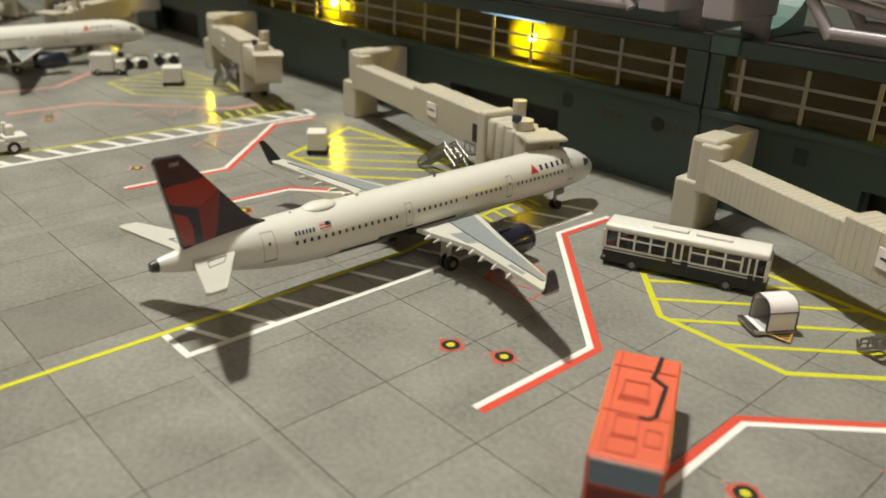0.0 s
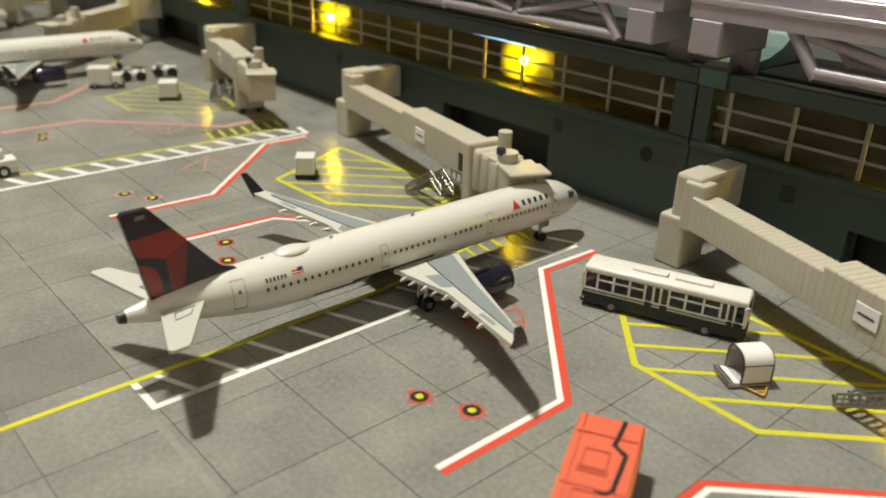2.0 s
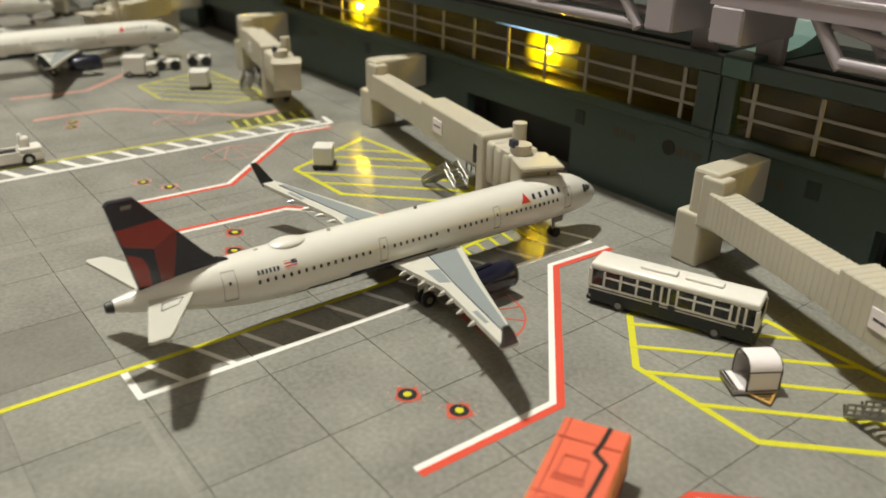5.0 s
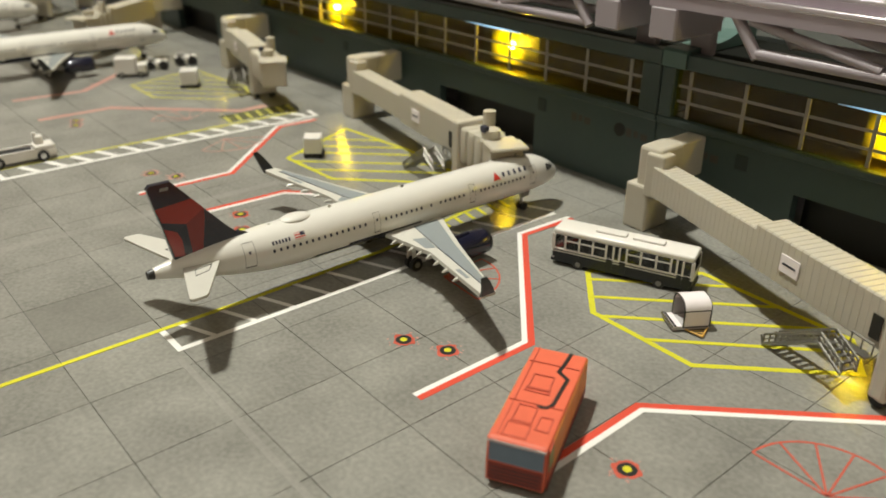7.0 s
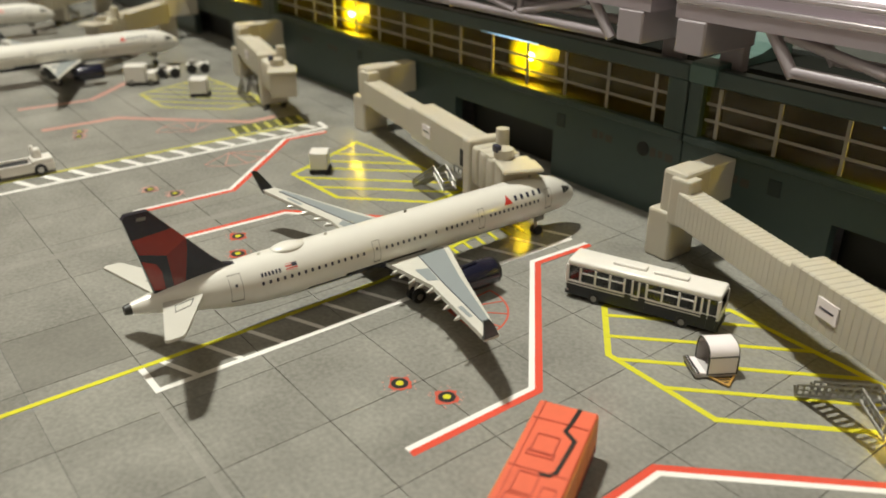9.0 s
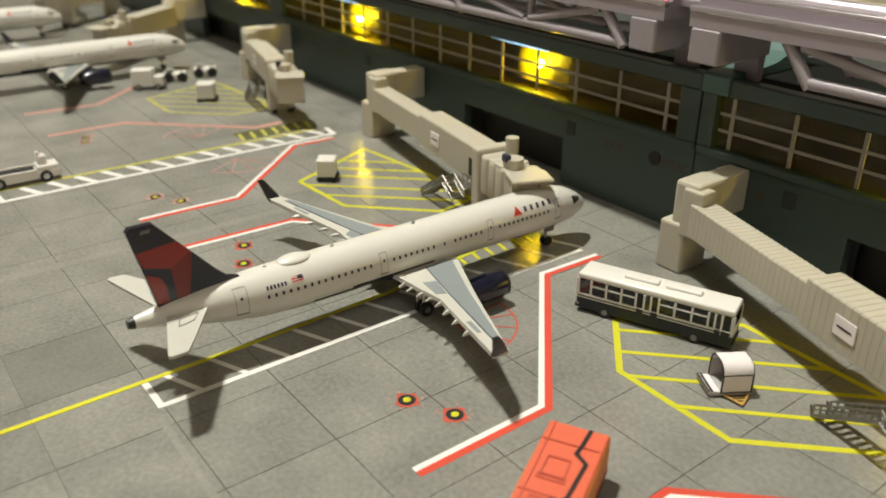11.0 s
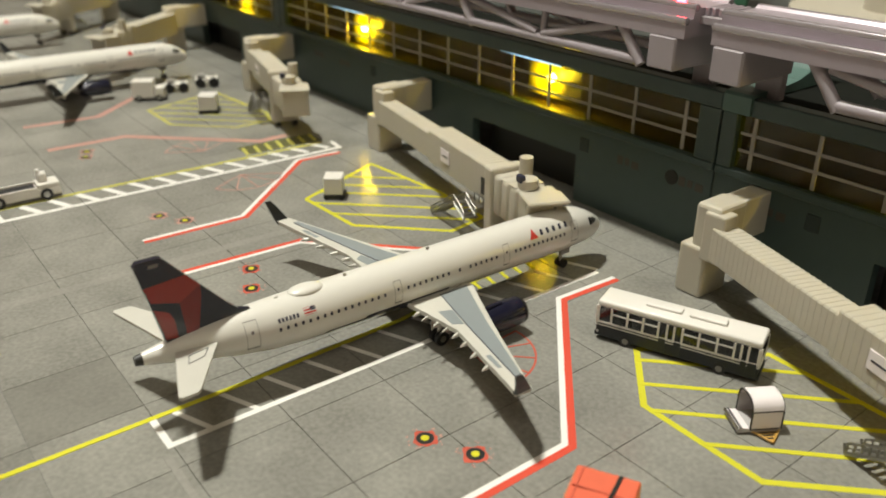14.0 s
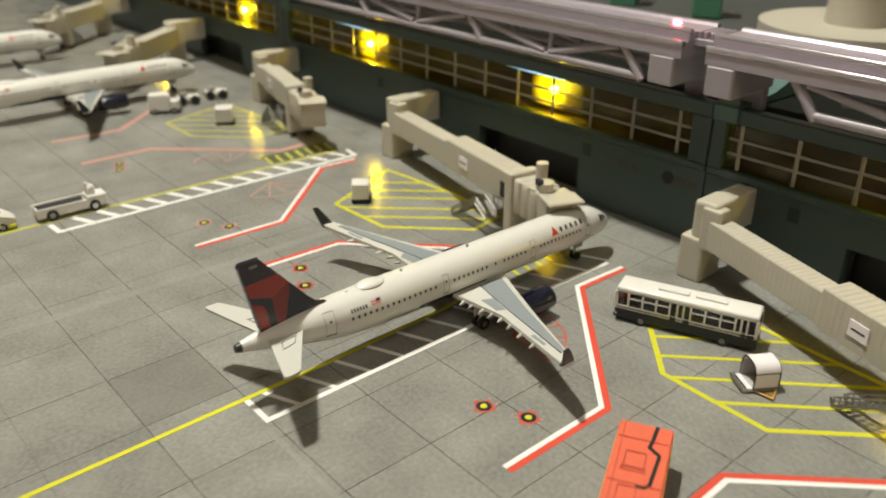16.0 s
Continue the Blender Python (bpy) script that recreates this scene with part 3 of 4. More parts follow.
for x in (-96, -40, 24):
    r = thing("dark_case", "small dark case standing on the white box", "case", (60 + x, 380, 74), 8, group="dark cases")
    part("body", box(B(), -9, 9, -9, 9, 0, 16, 1.0), CARD_BLUE, r)
    part("lid", box(B(), -9.3, 9.3, -9.3, 9.3, 16, 19, 0.6), INK, r)


# ---- the airliner ----
def stab_poly(pts, z_root, z_tip, x_root, x_tip, thick):
    """A tapered flying surface from a planform (x, y)."""
    bm = B()
    lift = lambda x: z_root + (z_tip - z_root) * (x - x_root) / (x_tip - x_root)
    top = [bm.verts.new((x, y, lift(x) + thick / 2)) for x, y in pts]
    low = [bm.verts.new((x, y, lift(x) - thick / 2)) for x, y in pts]
    bm.faces.new(top)
    bm.faces.new(low[::-1])
    n = len(pts)
    for i in range(n):
        bm.faces.new((top[i], low[i], low[(i + 1) % n], top[(i + 1) % n]))
    return bm


FUSE = [(0.0, 0.75, 0.85, 12.9), (1.2, 1.0, 1.15, 12.9), (4, 1.6, 1.75, 12.85), (8, 2.35, 2.55, 12.7), (13, 3.2, 3.5, 12.35), (18, 3.95, 4.25, 12.0), (24, 4.6, 4.85, 11.65), (31, 4.92, 5.15, 11.5), (40, 4.95, 5.2, 11.5), (60, 4.95, 5.2, 11.5), (80, 4.95, 5.2, 11.5), (93, 4.95, 5.2, 11.5), (97, 4.85, 5.1, 11.45), (100.5, 4.6, 4.85, 11.3), (103.5, 4.2, 4.4, 10.95), (106, 3.6, 3.65, 10.5), (108, 2.85, 2.8, 10.15), (109.4, 2.0, 1.95, 9.95), (110.2, 1.2, 1.15, 9.85), (110.6, 0.4, 0.4, 9.8)]


def fuse_at(y):
    ys = [r[0] for r in FUSE]
    return [float(np.interp(y, ys, [r[k] for r in FUSE])) for k in (1, 2, 3)]


def skin(y, z, side, lift=0.06):
    """The x of the fuselage's skin at a station and height."""
    w, h, zc = fuse_at(y)
    return side * (w * math.sqrt(max(0.02, 1 - ((z - zc) / h) ** 2)) + lift)


def skin_patch(bm, y0, y1, z0, z1, side, lift=0.06, n=3, slant=0.0):
    """A thin printed patch that follows the fuselage."""
    rows = []
    for k in range(n + 1):
        z = z0 + (z1 - z0) * k / n
        rows.append([Vector((skin(y + slant * (z - z0), z, side, lift), y + slant * (z - z0), z)) for y in (y0, y1)])
    vs = [[bm.verts.new(p) for p in r] for r in rows]
    for a, b in zip(vs, vs[1:]):
        bm.faces.new((a[0], a[1], b[1], b[0]))
    return bm


def build_airliner():
    p = thing("model_airliner", "white scale-model airliner with navy and red tail, parked at the gate", "model plane", group="model airliners at the gates")
    # the model stands a little nose-down
    p.matrix_basis = pose(0.35 * U, 0, 0, -0.55, 0, -0.65) @ Matrix.Diagonal((1.022, 1.014, 1, 1))
    n = 40
    stations = []
    for (ya, *_), (yb, *_) in zip(FUSE, FUSE[1:]):
        k = max(1, int((yb - ya) / 2.5))
        stations += [ya + (yb - ya) * i / k for i in range(k)]
    stations.append(110.6)
    bm = B()
    rings = []
    for y in stations:
        w, h, zc = fuse_at(y)
        rings.append([Vector((w * math.cos(2 * math.pi * i / n), y, zc + h * math.sin(2 * math.pi * i / n))) for i in range(n)])
    loft(bm, rings)
    for f in bm.faces:
        c = f.calc_center_median()
        w, h, zc = fuse_at(c.y)
        if c.z < zc - h * float(np.interp(c.y, [30, 48, 58, 66, 97], [0.74, 0.40, 0.42, 0.66, 0.80])) and 30 < c.y < 97:
            f.material_index = 1
        if c.y < 1.0:
            f.material_index = 2
    part("fuselage", bm, [SHELL, NAVY, BLACK], p, "white fuselage with navy belly", smooth=True)
    # belly fairing
    rings = []
    for k in range(13):
        y = 47 + 24 * k / 12
        s = math.sin(math.pi * k / 12) ** 0.5 if 0 < k < 12 else 0.15
        rings.append([Vector((5.2 * s * math.cos(a), y, 8.6 - 3.3 * s * math.sin(a))) for a in [math.pi * i / 10 for i in range(11)]])
    part("belly_fairing", loft(B(), rings, cap=False, closed=False), NAVY, p, "navy belly fairing", smooth=True)

    # tail fin: navy with red facets
    fin = [(5.6, 14.4), (2.1, 30.0), (2.7, 30.7), (6.6, 30.7), (16.9, 18.8), (18.8, 17.0), (22.2, 15.9), (21.5, 14.4)]
    def fin_plate(poly, half):
        bm = B()
        M = Matrix(((0, 0, 1, 0), (1, 0, 0, 0), (0, 1, 0, 0), (0, 0, 0, 1)))
        return prism(bm, poly, -half, half, M)
    part("tail_fin", fin_plate(fin, 0.55), NAVY, p, "navy tail fin with red facets")
    part("fin_facet", fin_plate([(3.1, 25.9), (10.2, 26.5), (12.4, 24.0), (8.6, 21.6), (4.0, 23.0)][::-1], 0.60), TAIL_RED, p, "deep red printed facet")
    part("fin_facet", fin_plate([(12.4, 24.0), (12.3, 21.6), (11.2, 15.1), (9.2, 14.9), (8.6, 21.6)], 0.595), TAIL_DARK_RED, p, "dark red printed facet")
    part("fin_facet", fin_plate([(4.2, 21.6), (5.6, 15.4), (7.6, 15.2), (7.4, 18.6), (6.6, 20.4)], 0.60), TAIL_RED, p, "deep red printed facet")
    part("fin_number_bar", fin_plate([(4.4, 29.2), (6.0, 29.2), (6.1, 29.8), (4.5, 29.8)], 0.60), PANEL_LINE, p)
    for s in (1, -1):
        pts = [(s * 2.0, 6.2), (s * 15.9, 1.6), (s * 16.4, 2.1), (s * 16.3, 4.6), (s * 15.6, 5.3), (s * 3.2, 13.2), (s * 1.5, 13.2)]
        st = part("tailplane", stab_poly(pts, 13.1, 14.1, s * 2.0, s * 16.0, 0.55), WING_WHITE, p)
        bm = B()
        z = lambda x: 13.1 + 1.0 * (abs(x) - 2) / 14 + 0.30
        for (ax, ay), (bx, by) in (((s * 4.0, 11.2), (s * 6.4, 9.6)), ((s * 6.4, 9.6), (s * 7.2, 6.6)), ((s * 7.2, 6.6), (s * 4.6, 7.6)), ((s * 4.6, 7.6), (s * 4.0, 11.2))):
            tube(bm, (ax, ay, z(ax)), (bx, by, z(bx)), 0.09, 4)
        part("hatch_outline", bm, BLACK, st)

        # wing with flap and slat panels
        zr, zt, xr, xt = 8.0, 10.9, s * 4.4, s * 42.6
        wing = [(s * 2.0, 52.2), (s * 6.2, 52.4), (s * 19.4, 52.8), (s * 41.9, 46.9), (s * 42.4, 49.8), (s * 20.0, 60.0), (s * 5.2, 67.6), (s * 2.0, 68.5)]
        w = part("wing", stab_poly(wing, zr, zt, xr, xt, 0.95), WING_WHITE, p)
        zt_at = lambda x: zr + (zt - zr) * (x - xr) / (xt - xr)
        def panel(poly, mat, lift, name, label=""):
            bm = B()
            for k in (0,):
                top = [bm.verts.new((x, y, zt_at(x) + 0.475 + lift)) for x, y in poly]
                low = [bm.verts.new((x, y, zt_at(x) + 0.40)) for x, y in poly]
                bm.faces.new(top)
                bm.faces.new(low[::-1])
                for i in range(len(poly)):
                    bm.faces.new((top[i], low[i], low[(i + 1) % len(poly)], top[(i + 1) % len(poly)]))
            return part(name, bm, mat, w, label)
        panel([(s * 5.0, 59.6), (s * 19.5, 55.2), (s * 39.0, 49.8), (s * 39.2, 51.0), (s * 20.0, 59.2), (s * 5.0, 66.4)], WING_GREY, 0.05, "wing_box_panel", "grey painted wing panel")
        panel([(s * 11.0, 54.6), (s * 17.0, 53.4), (s * 18.2, 55.2), (s * 12.2, 57.2)], WING_GREY, 0.06, "spoiler_panel", "grey painted spoiler")
        panel([(s * 30.0, 50.6), (s * 34.5, 49.6), (s * 34.7, 50.3), (s * 30.2, 51.5)], WING_GREY, 0.06, "spoiler_panel", "grey painted spoiler")
        bm = B()
        for (ax, ay), (bx, by) in (((s * 5.0, 59.6), (s * 19.5, 55.2)), ((s * 19.5, 55.2), (s * 39.0, 49.8))):
            tube(bm, (ax, ay, zt_at(ax) + 0.5), (bx, by, zt_at(bx) + 0.5), 0.12, 4)
        part("panel_line", bm, INK, w)
        bm = B()
        tube(bm, (s * 5.2, 67.5, zt_at(s * 5.2) + 0.05), (s * 20.0, 60.0, zt_at(s * 20.0) + 0.05), 0.46, 8)
        tube(bm, (s * 20.0, 60.0, zt_at(s * 20.0) + 0.05), (s * 42.4, 49.7, zt_at(s * 42.4) + 0.05), 0.44, 8, 0.32)
        part("leading_edge", bm, WING_WHITE, w, smooth=True)
        # upturned tip
        bm = B()
        secs = [((41.3, 46.9, 50.1, 10.85), 0.85), ((42.1, 46.7, 49.7, 11.2), 0.75), ((42.7, 46.2, 48.8, 12.7), 0.55), ((43.3, 45.5, 47.4, 14.8), 0.4), ((43.6, 45.1, 46.4, 16.0), 0.25)]
        rings = []
        for k, ((x, ya, yb, z), th) in enumerate(secs):
            dx, dz = (0.0, th / 2) if k == 0 else (th / 2, th / 8)
            rings.append([Vector((s * (x - dx), ya, z + dz)), Vector((s * (x - dx), yb, z + dz)), Vector((s * (x + dx), yb, z - dz)), Vector((s * (x + dx), ya, z - dz))])
        part("winglet", loft(bm, rings), BUS_NAVY, p, "navy upturned wing tip")
        # flap track fairings
        for x in (7.2, 9.8, 13.2, 16.0, 19.0, 22.6, 26.8, 31.5):
            yte = float(np.interp(x, [6.2, 19.4, 41.9], [52.4, 52.8, 46.9]))
            zz = zt_at(s * x)
            bm = B()
            big = 0.46 if x in (9.8, 16.0) else 0.66
            rings = []
            for dy, r in ((3.2, 0.3), (1.5, big), (0.3, big * 0.9), (-0.9, big * 0.6), (-1.7, 0.12)):
                rings.append([Vector((s * (x + 0.25 * (1.5 - dy)) + r * math.cos(a) * 0.8, yte + dy, zz - 0.45 + r * math.sin(a))) for a in [2 * math.pi * i / 8 for i in range(8)]])
            part("flap_fairing", loft(bm, rings), WING_WHITE, w, smooth=True)
        # engine
        bm = B()
        rings = []
        ex, ez = s * 14.4, 5.0
        for y, r in ((60.8, 1.5), (61.6, 2.3), (64.0, 2.85), (68.0, 3.15), (71.2, 3.1), (72.6, 2.85), (72.8, 2.5), (71.6, 2.35)):
            rings.append([Vector((ex + r * math.cos(a), y, ez + r * math.sin(a))) for a in [2 * math.pi * i / 24 for i in range(24)]])
        e = part("engine", loft(bm, rings), NAVY, p, "navy engine nacelle", smooth=True)
        bm = B()
        tube(bm, (ex, 58.6, ez), (ex, 61.2, ez), 0.5, 14, 1.45)
        part("exhaust_cone", bm, STEEL, e, smooth=True)
        bm = B()
        ring = [[Vector((ex + r * math.cos(a), y, ez + r * math.sin(a))) for a in [2 * math.pi * i / 24 for i in range(24)]] for y, r in ((72.2, 3.0), (72.9, 2.85), (73.0, 2.6), (72.2, 2.35))]
        part("intake_lip", loft(bm, ring, cap=False), BLACK, e, smooth=True)
        part("pylon", box(B(), ex - 0.4, ex + 0.4, 60.0, 68.0, ez + 2.2, ez + 3.5, 0.2), NAVY, e)
        # main gear
        g = part("main_gear_leg", tube(B(), (s * 9.4, 56.5, 8.0), (s * 9.4, 56.0, 2.0), 0.45, 8), WING_WHITE, p)
        for dx in (-0.95, 0.95):
            wh = part("wheel", tube(B(), (s * 9.4 + dx - 0.5, 56.0, 2.05), (s * 9.4 + dx + 0.5, 56.0, 2.05), 1.5, 18), TYRE, g, smooth=True)
        part("wheel_hub", tube(B(), (s * 9.4 - 1.55, 56.0, 2.05), (s * 9.4 + 1.55, 56.0, 2.05), 0.7, 12), STEEL, g)
        part("gear_door", box(B(), s * 8.4 - 0.1, s * 8.4 + 0.1, 54.9, 57.4, 3.1, 6.4), WING_WHITE, g)
    # nose gear
    g = part("nose_gear_leg", tube(B(), (0, 98.5, 7.0), (0, 99.3, 2.05), 0.4, 8), WING_WHITE, p)
    for dx in (-0.7, 0.7):
        part("wheel", tube(B(), (dx - 0.35, 99.3, 2.08), (dx + 0.35, 99.3, 2.08), 1.1, 16), TYRE, g, smooth=True)
    for dx in (-1.3, 1.3):
        part("gear_door", box(B(), dx - 0.08, dx + 0.08, 97.6, 100.4, 5.0, 7.2), PANEL_LINE, g)
    # antenna dome and blades
    bm = B()
    bmesh.ops.create_uvsphere(bm, u_segments=24, v_segments=12, radius=1.0, matrix=Matrix.Translation((0, 32.0, 16.4)) @ Matrix.Diagonal((2.1, 3.7, 1.0, 1)))
    part("antenna_dome", bm, SHELL, p, smooth=True)
    for y in (26.0, 40.5, 60.0, 96.0):
        part("antenna_blade", box(B(), -0.12, 0.12, y - 0.35, y + 0.35, 16.2 if y > 30 else 15.9, 17.3 if y > 30 else 16.8, 0.05), PANEL_LINE if y in (60.0, 96.0) else SHELL, p)
    # printed windows, doors and markings
    for s in (1, -1):
        first = None
        spans = ((24.4, 46.4, 16), (51.9, 74.6, 17), (80.0, 94.6, 12))
        for a, b, k in spans:
            for i in range(k):
                y = a + (b - a) * i / (k - 1)
                if a > 50 and i in (8, 10) and a < 70:
                    continue
                bm = B()
                bm.faces.new([bm.verts.new((skin(y + u, z, s, 0.05), y + u, z)) for u, z in ((-0.16, 12.2), (0.16, 12.2), (0.27, 12.4), (0.27, 12.75), (0.16, 12.95), (-0.16, 12.95), (-0.27, 12.75), (-0.27, 12.4))])
                part("cabin_window", bm, INK, p)
        for y0, y1, z0, z1 in ((18.2, 20.6, 10.2, 15.3), (48.7, 50.4, 9.9, 14.5), (76.6, 78.3, 10.0, 14.6), (97.0, 99.2, 10.0, 14.6)):
            bm = B()
            t = 0.10
            for a, b, c, d in ((y0, y0 + t, z0, z1), (y1 - t, y1, z0, z1), (y0, y1, z1 - t, z1), (y0, y1, z0, z0 + 0.22)):
                skin_patch(bm, a, b, c, d, s, 0.05, 5)
            door = part("door_outline", bm, PANEL_LINE, p)
            part("door_sill", skin_patch(B(), y0, y1, z0 - 0.05, z0 + 0.12, s, 0.07, 1), BLACK, door)
            ym, zm = (y0 + y1) / 2, (z0 + z1) / 2
            part("door_window", skin_patch(B(), ym - 0.22, ym + 0.22, zm + 0.4, zm + 0.95, s, 0.06, 1), INK, door)
        # airline mark: red wedge and plain bars for the lettering
        bm = B()
        rows = [[bm.verts.new((skin(yy, z, s, 0.07), yy, z)) for yy in (85.65 - 1.25 * (1 - f), 85.65 + 1.25 * (1 - f))] for z, f in [(13.75 + 1.8 * q / 6, q / 6.3) for q in range(7)]]
        for r0, r1 in zip(rows, rows[1:]):
            bm.faces.new((r0[0], r0[1], r1[1], r1[0]))
        part("red_wedge", bm, BRIGHT_RED, p)
        for k in range(5):
            y = 87.7 + 1.85 * k
            part("letter_bar", skin_patch(B(), y, y + 0.75, 14.05, 15.1, s, 0.06, 2), INK, p)
        for k in range(6):
            y = 24.3 + 0.72 * k
            part("number_bar", skin_patch(B(), y, y + 0.42, 13.75, 14.45, s, 0.06, 2), INK, p)
        fl = part("flag_field", skin_patch(B(), 29.4, 31.8, 13.65, 14.9, s, 0.05, 2), BRIGHT_RED, p, "small printed flag")
        for k in range(3):
            part("flag_stripe", skin_patch(B(), 29.4, 31.8, 13.72 + 0.46 * k, 13.92 + 0.46 * k, s, 0.07, 1), SHELL, fl)
        part("flag_canton", skin_patch(B(), 30.7 if s > 0 else 29.4, 31.8 if s > 0 else 30.5, 14.3, 14.9, s, 0.08, 1), INK, fl)
        # cockpit glazing
        for k, (y0, y1) in enumerate(((103.6, 104.8), (104.95, 106.0), (106.1, 107.0))):
            part("cockpit_window", skin_patch(B(), y0, y1, 12.1 + 0.08 * k, 13.7 - 0.38 * k, s, 0.06, 3), BLACK, p)
    return p


airliner = build_airliner()
copy_thing(airliner, pose(-0.232, -0.011, 0, 0, 0, -1.0))
copy_thing(airliner, pose(-0.338, -0.036, 0, 0, 0, -1.0))


# ---- jet bridges ----
def jetbridge(at, turn, label, reach=38.5):
    """A passenger bridge: fixed corridor to the wall, rotunda on a block foot, two telescoping tunnels and a cab. reach: how far the inner tunnel shows."""
    j = thing("jet_bridge", label, "jet bridge", at, group="passenger bridges along the terminal")
    part("foot", box(B(), -3.4, 3.4, -1.0, 8.6, 0, 12.0, 0.6, seg=2), PLASTIC, j)
    part("rotunda", box(B(), -1.2, 5.4, -0.2, 9.4, 11.0, 22.0, 0.9, seg=2), PLASTIC, j)
    part("fixed_corridor", box(B(), -0.6, 4.9, 8.0, 20.0, 11.5, 21.6, 0.4, seg=2), PLASTIC, j)
    part("front_pilaster", box(B(), 1.8, 7.2, -1.2, 3.4, 9.6, 21.0, 0.5, seg=2), PLASTIC, j)
    arm = Matrix.Translation((5.2, 1.4, 0)) @ Matrix.Rotation(radians(turn), 4, "Z")

    def piece(name, bm, mat, parent, label="", smooth=False, m=None):
        bmesh.ops.transform(bm, matrix=arm if m is None else m, verts=bm.verts)
        return part(name, bm, mat, parent, label, smooth)

    def ribbed(name, x0, x1, half, z0, z1, pitch):
        t = piece(name, box(B(), x0, x1, -half, half, z0, z1, 0.3), PLASTIC, j)
        first = None
        for k in range(int((x1 - x0 - 0.6) / pitch)):
            x = x0 + 0.7 + pitch * k
            m = Matrix.Translation((5.2 * U, 1.4 * U, 0)) @ Matrix.Rotation(radians(turn), 4, "Z") @ Matrix.Translation((x * U, 0, 0))
            if first is None:
                bm = B()
                box(bm, 0, pitch * 0.5, -half - 0.05, half + 0.05, z0 + 0.1, z1 + 0.10, 0.3)
                first = part("rib", bm, PLASTIC, t)
                first.matrix_basis = m
            else:
                twin(first).matrix_basis = m
        return t

    r = reach
    ribbed("inner_tunnel", 0, r + 3, 2.9, 10.3, 18.0, 1.5)
    tunnel = ribbed("outer_tunnel", r, r + 38, 3.7, 10.0, 19.5, 1.7)
    sign = piece("sign", box(B(), r + 8.5, r + 13.5, -4.0, -3.78, 13.2, 16.8), PAPER, tunnel, "small white sign plate")
    piece("sign_bar", box(B(), r + 9.3, r + 12.7, -4.06, -3.98, 14.8, 15.2), INK, sign)
    # flat near-black plate: the shade inside an open door is painted
    piece("side_door", box(B(), r + 31.4, r + 33.6, -3.95, -3.78, 11.6, 16.2), OPENING_DARK, tunnel, "dark plate painted as the shaded inside of a service door")
    piece("lift_column", box(B(), r + 35.0, r + 38.6, -5.2, 4.6, 2.0, 20.6, 0.7, seg=2), PLASTIC, j)
    for k in range(3):
        piece("bellows_fold", box(B(), r + 38.4 + 3.6 * k, r + 41.85 + 3.6 * k, -4.6 + 0.15 * k, 4.6 - 0.15 * k, 8.9, 19.4 - 0.3 * k, 1.1, seg=3), PLASTIC, j, smooth=True)
    piece("bellows_core", box(B(), r + 38, r + 48, -4.0, 4.0, 9.2, 19.0), PLASTIC, j)
    cm = arm @ Matrix.Translation((r + 51.8, 0.4, 0)) @ Matrix.Rotation(radians(-14), 4, "Z")
    c = piece("cab", box(B(), -4.2, 4.0, -4.6, 4.6, 8.6, 18.4, 0.5, seg=2), PLASTIC, j, m=cm)
    piece("cab_opening", box(B(), 3.95, 4.15, -3.5, 3.5, 9.8, 16.6), BEIGE, c, m=cm)
    piece("canopy", box(B(), 0.5, 7.4, -5.0, 5.0, 17.9, 18.9, 0.35), PLASTIC, c, m=cm)
    for x, y, rr, h in ((r + 42.0, 2.6, 1.7, 4.6), (r + 48.0, -0.6, 2.5, 1.6)):
        bm = B()
        disc(bm, x, y, rr, 18.6, 19.2 + h, 18)
        unit = piece("roof_unit", bm, PLASTIC, j, smooth=True)
        if rr > 2.2:
            piece("lens", box(B(), x - 1.1, x + 1.1, y - 2.7, y - 1.2, 20.2, 22.0, 0.2), INK, unit, "dark square lens")
    for y in (-3.0, 3.0):
        bm = B()
        tube(bm, (r + 36.2, y - 0.8, 1.9), (r + 36.2, y + 0.8, 1.9), 1.9, 18)
        piece("wheel", bm, TYRE, j, smooth=True)
    # service stair of pierced metal
    stair = piece("stair_landing", box(B(), r + 27.4, r + 33.4, -5.6, -3.9, 8.3, 8.6), ETCHED, j, "bare etched metal service stair")
    foot, elbow, tail = (r + 13.8, 0.5), (r + 26.6, 8.4), (r + 32.4, 5.6)
    for y in (-9.2, -5.7):
        for (x0, z0), (x1, z1), n in ((foot, elbow, 9), (elbow, tail, 5)):
            rail_h = 2.1
            for lift, rr in ((0.0, 0.34), (rail_h * 0.55, 0.16), (rail_h, 0.24)):
                piece("stair_rail", tube(B(), (x0, y, z0 + lift), (x1, y, z1 + lift), rr, 8), ETCHED, stair, smooth=True)
            piece("stringer", loft(B(), [[Vector((x0, yy, z0 - 0.45)), Vector((x1, yy, z1 - 0.45)), Vector((x1, yy, z1 + 0.35)), Vector((x0, yy, z0 + 0.35))] for yy in (y - 0.09, y + 0.09)]), ETCHED, stair)
            for k in range(n + 1):
                f = k / n
                x, z = x0 + (x1 - x0) * f, z0 + (z1 - z0) * f
                piece("baluster", box(B(), x - 0.17, x + 0.17, y - 0.09, y + 0.09, z, z + rail_h), ETCHED, stair)
        piece("foot_loop", tube(B(), (foot[0], y, foot[1] - 0.45), (foot[0] - 0.8, y, foot[1] + 1.6), 0.22, 6), ETCHED, stair, smooth=True)
    for (x0, z0), (x1, z1), n in ((foot, elbow, 10), (elbow, tail, 5)):
        for k in range(n):
            f = (k + 0.3) / n
            x, z = x0 + (x1 - x0) * f, z0 + (z1 - z0) * f
            piece("tread", box(B(), x, x + 0.75, -9.1, -5.8, z - 0.12, z + 0.1), ETCHED, stair)
